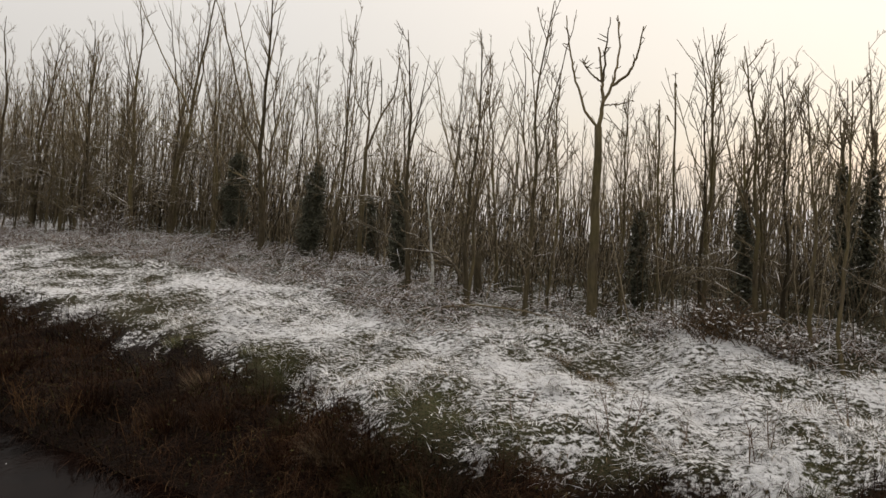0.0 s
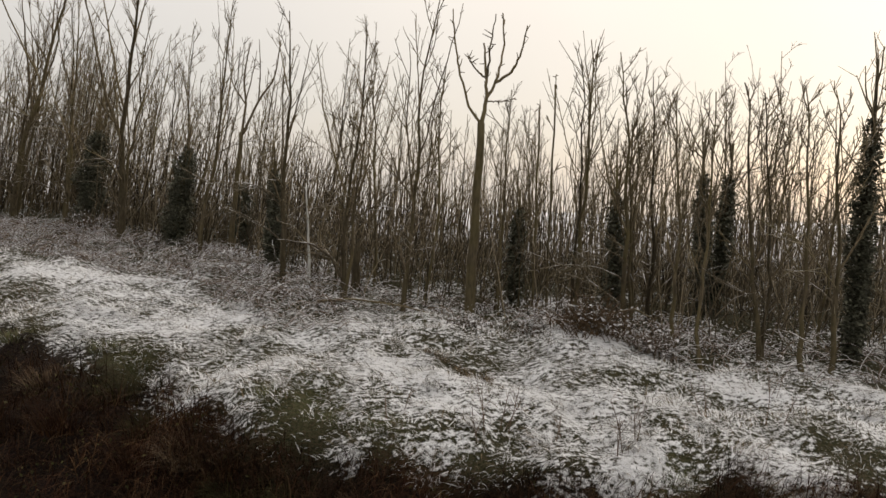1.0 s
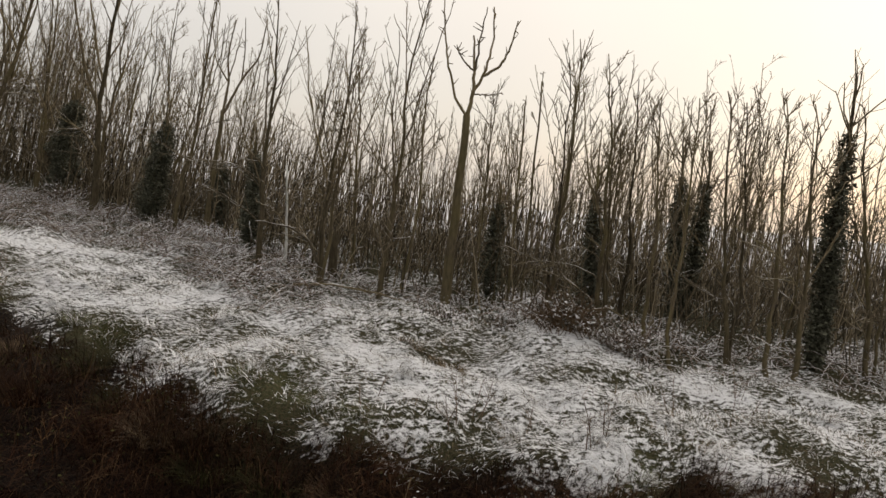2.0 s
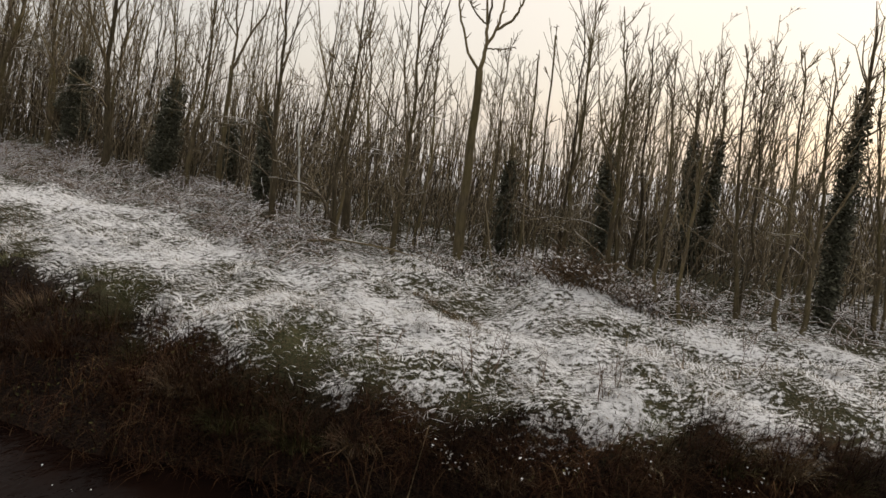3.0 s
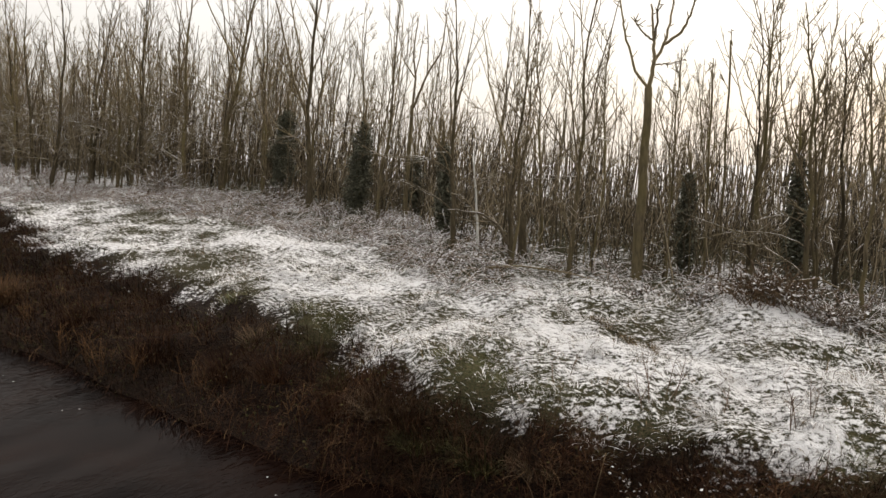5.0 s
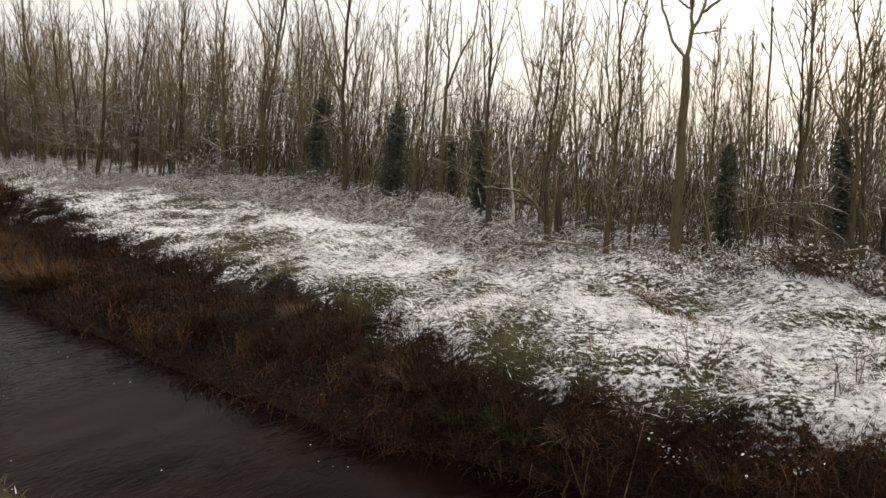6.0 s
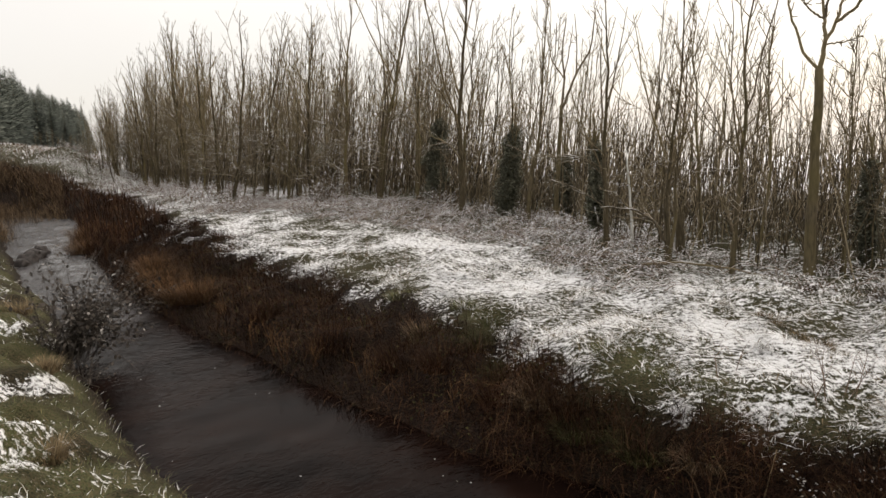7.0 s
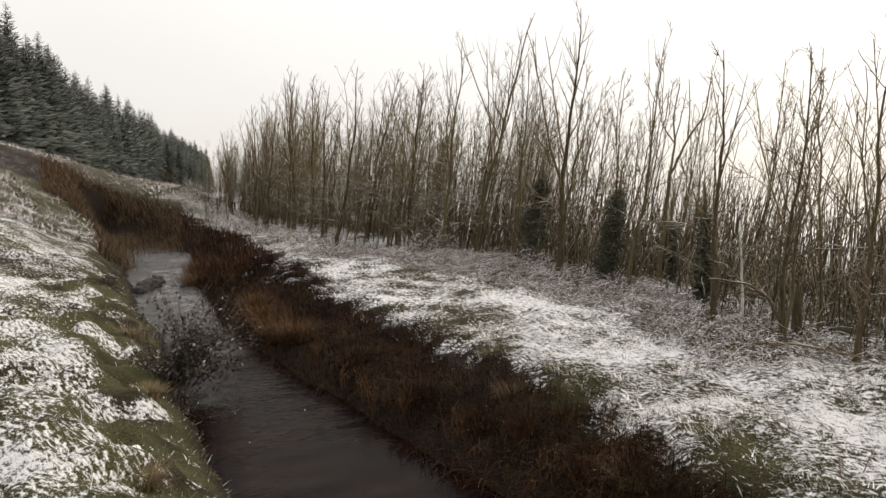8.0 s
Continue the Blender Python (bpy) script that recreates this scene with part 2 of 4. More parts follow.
def value_noise(x, y, scale):
    """Smooth noise from 0 to 1, for arrays of places."""
    x, y = np.asarray(x, float) / scale + 91.7, np.asarray(y, float) / scale + 37.3
    i, j = np.floor(x).astype(int), np.floor(y).astype(int)
    u, v = x - i, y - j
    u, v = u * u * (3 - 2 * u), v * v * (3 - 2 * v)
    a, b = LATTICE[i % 256, j % 256], LATTICE[(i + 1) % 256, j % 256]
    c, d = LATTICE[i % 256, (j + 1) % 256], LATTICE[(i + 1) % 256, (j + 1) % 256]
    return (a * (1 - u) + b * u) * (1 - v) + (c * (1 - u) + d * u) * v


def smooth(a, b, x):
    t = np.clip((np.asarray(x, float) - a) / (b - a), 0, 1)
    return t * t * (3 - 2 * t)


def mesh(name, verts, faces, material, flat=False):
    me = bpy.data.meshes.new(name)
    me.from_pydata(np.asarray(verts).reshape(-1, 3).tolist(), [], faces)
    me.materials.append(material)
    if not flat:
        me.polygons.foreach_set("use_smooth", [True] * len(me.polygons))
    me.update()
    return me


def part(name, me, parent, label=""):
    ob = new(name, me)
    ob.parent = parent
    return tagged(ob, label) if label else ob


class Tubes:
    """Collects tapered tubes into one mesh."""

    def __init__(self):
        self.verts, self.faces, self.count = [], [], 0

    def add(self, path, r0, r1, sides=4, power=1.0):
        path = np.asarray(path, float)
        n = len(path)
        tan = np.gradient(path, axis=0)
        tan /= np.linalg.norm(tan, axis=1)[:, None] + 1e-9
        ref = np.array([1.0, 0, 0]) if abs(tan[0, 2]) > 0.8 else np.array([0, 0, 1.0])
        a = np.cross(tan, ref)
        a /= np.linalg.norm(a, axis=1)[:, None] + 1e-9
        b = np.cross(tan, a)
        r = r0 + (r1 - r0) * np.linspace(0, 1, n) ** power
        ang = np.linspace(0, 2 * np.pi, sides, endpoint=False)
        ring = path[:, None, :] + r[:, None, None] * (np.cos(ang)[None, :, None] * a[:, None, :] + np.sin(ang)[None, :, None] * b[:, None, :])
        self.verts.append(ring.reshape(-1, 3))
        k = self.count
        for i in range(n - 1):
            for j in range(sides):
                q = (j + 1) % sides
                self.faces.append((k + i * sides + j, k + i * sides + q, k + (i + 1) * sides + q, k + (i + 1) * sides + j))
        self.faces.append(tuple(k + (n - 1) * sides + j for j in range(sides)))
        self.count += n * sides

    def build(self, name, material):
        return mesh(name, np.concatenate(self.verts), self.faces, material)


def blades(name, base, azimuth, length, width, tilt, bend, material, segs=3):
    """Curved tapering blades: tilt is the lean from upright at the foot, bend what is added to the tip (radians)."""
    n = len(base)
    side = np.stack([-np.sin(azimuth), np.cos(azimuth), np.zeros(n)], 1)
    out = np.stack([np.cos(azimuth), np.sin(azimuth), np.zeros(n)], 1)
    pts, p = [], np.array(base, float)
    for k in range(segs + 1):
        w = width * (1 - 0.9 * k / segs)
        if k < segs:
            pts += [p - side * w[:, None] / 2, p + side * w[:, None] / 2]
        else:
            pts.append(p)
        ang = tilt + bend * (k + 0.5) / segs
        p = p + (length / segs)[:, None] * (out * np.sin(ang)[:, None] + np.array([0, 0, 1.0]) * np.cos(ang)[:, None])
    v = np.stack(pts, 1).reshape(-1, 3)
    o = (np.arange(n) * (2 * segs + 1))[:, None]
    faces = []
    for k in range(segs - 1):
        faces += (o + [2 * k, 2 * k + 1, 2 * k + 3, 2 * k + 2]).tolist()
    return mesh(name, v, faces + (o + [2 * segs - 2, 2 * segs - 1, 2 * segs]).tolist(), material)


def leaves(name, centre, size, material, tilt=1.0, droop=0.0):
    """Small folded leaves, each of two triangles on either side of a midrib."""
    n = len(centre)
    az = rng.uniform(0, 2 * np.pi, n)
    el = rng.normal(-droop, tilt * 0.6, n)
    d = np.stack([np.cos(az) * np.cos(el), np.sin(az) * np.cos(el), np.sin(el)], 1)
    s = np.cross(d, np.array([0, 0, 1.0]) + rng.normal(0, 0.35 * tilt, (n, 3)))
    s /= np.linalg.norm(s, axis=1)[:, None] + 1e-9
    up = np.cross(s, d)
    z = np.asarray(size)[:, None]
    v = np.stack([centre, centre + d * z * 0.45 + s * z * 0.32 + up * z * 0.08, centre + d * z, centre + d * z * 0.45 - s * z * 0.32 + up * z * 0.08], 1)
    o = (np.arange(n) * 4)[:, None]
    return mesh(name, v, (o + [0, 1, 2]).tolist() + (o + [0, 2, 3]).tolist(), material, True)


# ---- the lie of the land ----
FAR_X = [-94.57, -62.74, -47.89, -40.5, -32.12, -20.25, -13.32, -9.76, -6.8, -4.7, -3.0, -1.5, 0.4, 3.0, 8.0, 15.0, 40.0, 90.0]
FAR_Y = [35.18, 35.99, 36.16, 34.92, 30.79, 19.72, 13.97, 11.78, 9.9, 8.5, 7.67, 7.0, 6.35, 5.5, 4.2, 2.8, -3.0, -15.0]
NEAR_X = [-94.65, -62.82, -47.98, -41.65, -35.36, -19.12, -13.87, -9.9, -7.4, -6.2, -3.0, 0.0, 5.0, 12.0, 40.0, 90.0]
NEAR_Y = [32.0, 32.81, 32.56, 31.34, 28.43, 15.77, 12.05, 8.9, 6.9, 6.1, 4.3, 3.1, 1.4, -0.6, -7.0, -19.0]
EDGE_X = [-90, -60, -43, -31, -20, -14, -7, -3, -1, 1, 3, 5.2, 7, 10, 16, 25, 60]
EDGE_Y = [80, 60, 45, 38.5, 29.5, 27.5, 23.5, 20.5, 16.5, 13.8, 12.5, 11.4, 9.4, 9.0, 7.6, 5.6, -2]


def far_d(x, y):
    s = (np.interp(x + 0.7, FAR_X, FAR_Y) - np.interp(x - 0.7, FAR_X, FAR_Y)) / 1.4
    wob = 0.35 * (value_noise(x, y, 1.3) - 0.5)
    return (y - np.interp(x, FAR_X, FAR_Y)) / np.sqrt(1 + s * s) + wob


def near_d(x, y):
    s = (np.interp(x + 0.7, NEAR_X, NEAR_Y) - np.interp(x - 0.7, NEAR_X, NEAR_Y)) / 1.4
    wob = 0.3 * (value_noise(x, y, 1.1) - 0.5)
    return (np.interp(x, NEAR_X, NEAR_Y) - y) / np.sqrt(1 + s * s) + wob


def bank_d(x, y):
    """Distance from the water on the far side, scaled so that the bank's crest lies at 1.7."""
    return far_d(x, y) * 1.7 / np.interp(x, [-40, -12, -9, -6, -3.5, -2, -0.8, 0.5, 1.5, 3, 8], [3.7, 3.6, 3.2, 2.75, 2.85, 2.4, 1.2, 0.7, 0.7, 0.9, 1.1])


def crest(x):
    """Where, in bank_d, the snow begins."""
    return np.interp(x, [-2.2, -0.4, 3], [1.7, 1.35, 1.45])


def edge_d(x, y):
    """How far inside the wood a place lies."""
    return (y - np.interp(x, EDGE_X, EDGE_Y)) * 0.8


def height(x, y):
    x, y = np.asarray(x, float), np.asarray(y, float)
    fd, nd, r = far_d(x, y), near_d(x, y), np.hypot(x, y)
    far_z = np.interp(np.where(fd > 0, bank_d(x, y), fd), [-0.5, 0, 0.25, 0.9, 2.0, 3.5, 12, 60], [-0.4, -0.03, 0.28, 0.62, 0.92, 1.02, 1.08, 1.1])
    near_z = np.interp(nd, [-0.5, 0, 0.25, 0.9, 1.8, 4, 14], [-0.4, -0.03, 0.3, 0.75, 1.1, 1.3, 1.6])
    z = np.where(fd > -0.5, far_z, np.where(nd > -0.5, near_z, -0.4))
    land = smooth(0.1, 1.2, np.maximum(fd, nd))
    fine = (value_noise(x, y, 0.22) - 0.5) * 0.1 + (value_noise(x, y, 0.5) - 0.5) * 0.18
    z = z + land * (fine * smooth(70, 25, r) + (value_noise(x, y, 1.7) - 0.5) * 0.2 + (value_noise(x, y, 6) - 0.5) * 0.25)
    hang = smooth(0.05, 0.5, fd) * smooth(2.4, 1.2, bank_d(x, y))
    z = z + hang * ((value_noise(x, y, 0.55) - 0.5) * 0.3 + (value_noise(x, y, 0.25) - 0.5) * 0.16)
    rough = smooth(0.2, 0.9, nd) * smooth(30, 14, r)
    z = z + rough * ((value_noise(x, y, 0.6) - 0.5) * 0.38 + (value_noise(x, y, 0.27) - 0.5) * 0.24)
    az = np.degrees(np.arctan2(x, y))
    hill = np.interp(az, [-75, -59, -54, -50, -46, -44, -42], [8.6, 7.2, 5.4, 4.0, 3.0, 1.6, 0]) * smooth(38, 80, r)
    hill = hill + smooth(-53, -58, az) * smooth(17, 36, r) * smooth(0.6, 6, nd) * 1.4
    z = z - 0.075 * np.maximum(edge_d(x, y) - 19, 0) * smooth(-43.5, -37, az)
    west = smooth(-51.8, -54.2, az) * smooth(26, 36, r)
    z = z + west * np.maximum(0, 1.5 - z)
    z = z + np.maximum(land, west) * hill + 1.2 * np.exp(-((r / 1.7) ** 2)) * (nd > 0)
    for mx, my, mr_, mh in MOUNDS:
        z = z + mh * np.exp(-(((x - mx) ** 2 + (y - my) ** 2) / mr_**2))
    return z


MOUNDS = [(-0.3, 8.6, 0.9, 0.22), (1.4, 8.3, 1.1, 0.12), (4.5, 10.3, 0.8, 0.25), (-2.6, 10.5, 0.7, 0.15), (-4.6, 12.4, 1.2, 0.12), (-43.9, 43.6, 3.4, 1.6), (-8, 3.6, 1.6, 0.25), (-40.5, 33.5, 3, 0.5)]


def axis_steps(lo, hi, fine, far):
    pts, step, p = list(np.arange(lo, hi, fine)), fine, hi
    while p < far:
        pts.append(p)
        step *= 1.17
        p += step
    step, p, left = fine, lo, []
    while p > -far:
        step *= 1.17
        p -= step
        left.append(p)
    return np.array(left[::-1] + pts)


gx, gy = axis_steps(-30, 10, 0.11, 1500), axis_steps(0, 26, 0.11, 1500)
GX, GY = np.meshgrid(gx, gy, indexing="ij")
GZ = height(GX, GY)
nx, ny = GX.shape
idx = np.arange(nx * ny).reshape(nx, ny)
quads = np.stack([idx[:-1, :-1], idx[1:, :-1], idx[1:, 1:], idx[:-1, 1:]], -1).reshape(-1, 4).tolist()
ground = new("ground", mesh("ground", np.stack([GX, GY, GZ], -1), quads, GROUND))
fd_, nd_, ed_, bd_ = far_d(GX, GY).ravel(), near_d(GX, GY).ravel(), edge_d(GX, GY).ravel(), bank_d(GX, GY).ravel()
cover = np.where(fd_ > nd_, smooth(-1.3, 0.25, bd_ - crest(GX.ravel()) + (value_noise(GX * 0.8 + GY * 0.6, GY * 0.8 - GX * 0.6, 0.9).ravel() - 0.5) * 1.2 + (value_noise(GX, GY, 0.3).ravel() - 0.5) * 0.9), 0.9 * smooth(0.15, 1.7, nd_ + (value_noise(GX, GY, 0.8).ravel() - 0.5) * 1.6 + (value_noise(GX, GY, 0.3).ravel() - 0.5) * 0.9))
patchy = (value_noise(GX, GY, 0.35).ravel() - 0.5) * 0.2 + (value_noise(GX, GY, 0.8).ravel() - 0.5) * 0.22 + (value_noise(GX, GY, 2.2).ravel() - 0.5) * 0.09
brush = np.where(GX.ravel() > 0.5, smooth(-1.8, 0.5, ed_), smooth(-4.4, -0.8, ed_)) * (fd_ > 0)
r_ = np.hypot(GX, GY).ravel()
cover = cover * (1 - np.interp(GX.ravel(), [-16, -11, -2, 1], [0.2, 0.3, 0.28, 0.22]) * brush * smooth(45, 25, r_) * (ed_ < 11)) + 0.5 * smooth(10, 14, ed_) * (fd_ > 0) + 0.2 * smooth(60, 130, r_) * smooth(-46, -38, np.degrees(np.arctan2(GX, GY)).ravel())
cover = cover * (1 - 0.3 * smooth(-43, -50, np.degrees(np.arctan2(GX, GY)).ravel()) * smooth(30, 60, r_))
for mx, my, mr_ in ((-0.05, 7.8, 0.8), (-2.5, 10.3, 0.55), (-5.2, 13.2, 0.7), (-6.6, 15.0, 0.9)):
    cover = cover - 0.38 * np.exp(-(((GX - mx) ** 2 + (GY - my) ** 2) / mr_**2)).ravel()
for mx, my, ml, mw in ((-6.9, 5.5, 0.7, 0.3), (-6.4, 4.7, 0.4, 0.25), (-5.4, 4.6, 0.45, 0.16), (-5.35, 5.05, 0.5, 0.13), (-5.2, 3.8, 0.5, 0.3), (-4.5, 4.4, 0.35, 0.14), (-7.6, 6.4, 0.5, 0.2), (-8.6, 7.2, 0.7, 0.25), (-4.1, 3.6, 0.4, 0.2), (-6.2, 5.45, 0.5, 0.15), (-5.7, 5.2, 0.3, 0.2), (-4.75, 4.75, 0.35, 0.12), (-3.9, 4.2, 0.3, 0.12), (-3.3, 3.7, 0.4, 0.15), (-6.8, 6.1, 0.3, 0.2)):
    mu, mv = (GX - mx) * 0.75 + (GY - my) * 0.66, (GY - my) * 0.75 - (GX - mx) * 0.66
    cover = np.maximum(cover, 0.98 * np.exp(-((mu / mw) ** 2 + (mv / ml) ** 2)).ravel())
west_ = smooth(-51.8, -54.2, np.degrees(np.arctan2(GX, GY)).ravel()) * smooth(26, 36, r_)
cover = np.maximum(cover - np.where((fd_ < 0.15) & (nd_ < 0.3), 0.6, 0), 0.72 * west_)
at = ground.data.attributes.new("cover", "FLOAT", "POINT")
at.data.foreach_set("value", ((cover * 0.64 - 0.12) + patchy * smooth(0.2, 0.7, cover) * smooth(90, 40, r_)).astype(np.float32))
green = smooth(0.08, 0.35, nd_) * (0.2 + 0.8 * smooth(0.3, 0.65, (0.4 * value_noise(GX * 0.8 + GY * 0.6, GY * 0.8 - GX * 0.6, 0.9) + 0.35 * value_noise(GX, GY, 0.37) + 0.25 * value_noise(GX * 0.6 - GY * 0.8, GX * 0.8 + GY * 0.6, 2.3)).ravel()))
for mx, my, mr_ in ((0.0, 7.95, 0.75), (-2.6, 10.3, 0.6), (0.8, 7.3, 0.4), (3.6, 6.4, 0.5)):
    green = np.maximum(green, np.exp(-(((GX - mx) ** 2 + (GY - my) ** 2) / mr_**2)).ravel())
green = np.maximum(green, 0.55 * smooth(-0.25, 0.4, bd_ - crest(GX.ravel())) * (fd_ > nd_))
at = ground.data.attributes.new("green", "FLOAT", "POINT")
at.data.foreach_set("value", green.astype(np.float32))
tagged(ground, "snow-dusted rough grassland with dark stream banks", "ground", kind="structure")

wx, wy = axis_steps(-36, 4, 0.13, 95), axis_steps(3.5, 31, 0.13, 95)
WX, WY = np.meshgrid(wx, wy, indexing="ij")
flow, across = WY * 0.62 - WX * 0.78, WX * 0.62 + WY * 0.78
ripple = 0.22 + 0.7 * smooth(9, 18, np.hypot(WX, WY)) + 1.0 * smooth(15, 27, np.hypot(WX, WY)) + 0.5 * (value_noise(WX, WY, 1.6) - 0.5)
WZ = (0.3 + ripple) * (0.026 * (value_noise(flow * 1.6, across * 0.7, 0.5) - 0.5) + 0.016 * (value_noise(flow, across * 0.6, 0.26) - 0.5))
idx = np.arange(WX.size).reshape(WX.shape)
wq = np.stack([idx[:-1, :-1], idx[1:, :-1], idx[1:, 1:], idx[:-1, 1:]], -1).reshape(-1, 4)
keep = ((far_d(WX, WY) < 1.2) & (near_d(WX, WY) < 1.2)).ravel()[wq].any(1)
water = new("water", mesh("water", np.stack([WX, WY, WZ], -1), wq[keep].tolist(), WATER))
water.data.attributes.new("ripple", "FLOAT", "POINT").data.foreach_set("value", ripple.ravel().astype(np.float32))
tagged(water, "dark peaty stream water with small ripples", "stream", kind="structure")


# ---- trees ----
def bent(start, direction, length, n, wiggle, curve_up, r):
    """A limb's line: wanders, and turns upward (or droops) as it grows."""
    p, d, pts = np.array(start, float), np.array(direction, float), [np.array(start, float)]
    d /= np.linalg.norm(d)
    for _ in range(n):
        d = d + r.normal(0, wiggle, 3) + np.array([0, 0, curve_up])
        d /= np.linalg.norm(d)
        p = p + d * length / n
        pts.append(p)
    return np.array(pts)


def along(path, t):
    k = t * (len(path) - 1)
    i = min(int(k), len(path) - 2)
    return path[i] + (path[i + 1] - path[i]) * (k - i), path[i + 1] - path[i]


def crooked(start, direction, length, n, kink, rise, r):
    """A branch that bends a little to either side at each bud, and rises."""
    p, d, pts = np.array(start, float), np.array(direction, float), [np.array(start, float)]
    d /= np.linalg.norm(d)
    axis = np.cross(d, r.normal(0, 1, 3))
    axis /= np.linalg.norm(axis) + 1e-9
    for k in range(n):
        d = d + axis * kink * (1 if k % 2 else -1) * r.uniform(0.4, 1.3) + r.normal(0, kink * 0.4, 3) + np.array([0, 0, rise])
        d /= np.linalg.norm(d)
        p = p + d * length / n
        pts.append(p)
    return np.array(pts)


def sideways(d, r):
    side = r.normal(0, 1, 3)
    side -= d * (side @ d) / (d @ d + 1e-9)
    return side / (np.linalg.norm(side) + 1e-9)


def twigs_on(tubes, path, r, count, reach, radius, lo=0.2, steps=2):
    """Short knobbly shoots that stand off a branch."""
    for _ in range(count):
        p, d = along(path, r.uniform(lo, 1.0))
        go = d / (np.linalg.norm(d) + 1e-9) * 0.62 + sideways(d, r) * 0.8 + np.array([0, 0, 0.25])
        tubes.add(crooked(p, go, reach * r.uniform(0.4, 1.5), steps, 0.22, 0.12, r), radius, radius * 0.6, 3)


def grow(seed, tall, girth, stems=1, spread=0.12, branchy=14, low=0, start=0.3, lean=0.0, droop=4, fine=1, bushy=1.0):
    """Trunks, and limbs with their twigs, of a bare broadleaf tree; lean is the shift of its top to its own +x, in metres."""
    r = np.random.default_rng(seed)
    trunks, limbs, low_limbs = [], [], []
    for k in range(stems):
        az = r.uniform(0, 2 * np.pi)
        out = spread * (0 if stems == 1 else 1)
        h = tall * (1 if k == 0 else r.uniform(0.72, 0.97))
        g = girth * (1 if k == 0 else r.uniform(0.6, 0.85))
        n = 13
        t = np.linspace(0, 1, n + 1)
        wob = np.cumsum(r.normal(0, 0.02 * h / 3, (n + 1, 2)), 0)
        wob -= wob[0]
        path = np.stack([lean * t**1.2 + out * h * np.cos(az) * t + wob[:, 0], out * h * np.sin(az) * t + wob[:, 1], h * t - 0.12], 1)
        if stems > 1:
            path[:, 0] += 0.06 * math.cos(az)
            path[:, 1] += 0.06 * math.sin(az)
        trunk = Tubes()
        trunk.add(path, g * 1.15 if k == 0 else g, max(0.008, g * 0.11), 7, 0.75)
        trunks.append(trunk)
        for j in range(branchy):
            u = start + (0.97 - start) * ((j + r.uniform(0, 1)) / branchy)
            p, d = along(path, u)
            a = r.uniform(0, 2 * np.pi)
            leader = j % 3 == 1 and u < 0.72
            size = h * (0.82 * (1 - u) if leader else 0.27 * (1 - u) + 0.07) * r.uniform(0.65, 1.2)
            wide = r.uniform(0.3, 0.5) if leader else r.uniform(0.45, 1.0)
            go = np.array([math.cos(a) * wide, math.sin(a) * wide, r.uniform(0.75, 1.1)])
            limb = crooked(p, go, size, 8 if leader else 6, 0.13, 0.085, r)
            rad = g * (0.45 if leader else 0.3) * (1 - u) + g * 0.09
            crown = Tubes()
            crown.add(limb, max(rad, 0.009), max(0.006, rad * 0.28), 4 if fine else 3)
            for _ in range(int(r.integers(1, 4) * bushy * (1.7 if leader else 1))):
                q, e = along(limb, r.uniform(0.2, 0.92))
                e = e / np.linalg.norm(e)
                sub = crooked(q, e * 0.75 + sideways(e, r) * r.uniform(0.45, 0.85) + np.array([0, 0, 0.3]), min(1.4, size * r.uniform(0.2, 0.5)), 4 if fine else 3, 0.17, 0.1, r)
                crown.add(sub, max(0.007, rad * 0.42), 0.005, 3)
                twigs_on(crown, sub, r, int(1 + bushy), 0.15, 0.0055, steps=1 + fine)
            twigs_on(crown, limb, r, int((6 if leader else 3) * bushy), 0.15, 0.0065, 0.15, 1 + fine)
            limbs.append((k, crown))
        if k == 0:
            for j in range(low):
                p, d = along(path, r.uniform(0.1, 0.42))
                a = r.uniform(0, 2 * np.pi) if j % 3 else r.normal(-1.9, 0.6)
                limb = crooked(p, (math.cos(a), math.sin(a), r.uniform(0.5, 1.2)), r.uniform(0.12, 0.32) * tall, 10, 0.16, -0.04, r)
                crown = Tubes()
                crown.add(limb, girth * 0.24, 0.008, 5)
                for _ in range(droop + 2):
                    q, e = along(limb, r.uniform(0.25, 0.97))
                    e = e / np.linalg.norm(e)
                    sub = crooked(q, e * 0.8 + sideways(e, r) * 0.6, r.uniform(0.3, 1.1), 5, 0.16, 0.02, r)
                    crown.add(sub, 0.012, 0.006, 3)
                    twigs_on(crown, sub, r, 2, 0.2, 0.006)
                low_limbs.append((0, crown))
    return trunks, limbs, low_limbs


def joined(tubes):
    one = Tubes()
    for t in tubes:
        one.faces += [tuple(i + one.count for i in f) for f in t.faces]
        one.verts += t.verts
        one.count += t.count
    return one


def young(*a, bark=TWIG, **k):
    """Meshes of a young tree for copies: its stem or stems and its crown."""
    trunks, limbs, low_limbs = grow(*a, fine=0, **k)
    return joined(trunks).build("trunk", BARK), joined([c for _, c in limbs + low_limbs]).build("crown", bark)


def planted(x, y, turn, scale, label, group, tilt=0.0):
    t = new("tree")
    t.location, t.scale = (x, y, float(height(x, y))), (scale,) * 3
    t.rotation_euler = (Matrix.Rotation(tilt, 3, Vector((x, y, 0))) @ Matrix.Rotation(turn, 3, "Z")).to_euler()
    return tagged(t, label, "tree", group)


def tree(x, y, meshes, turn, scale, label, group, tilt):
    # the wood tapers down towards its western end
    t = planted(x, y, turn, scale * float(np.interp(math.degrees(math.atan2(x, y)), [-43.8, -39.5], [0.62, 1.0])) if y < 70 else scale, label, group, tilt)
    part("trunk", meshes[0], t)
    part("crown", meshes[1], t)


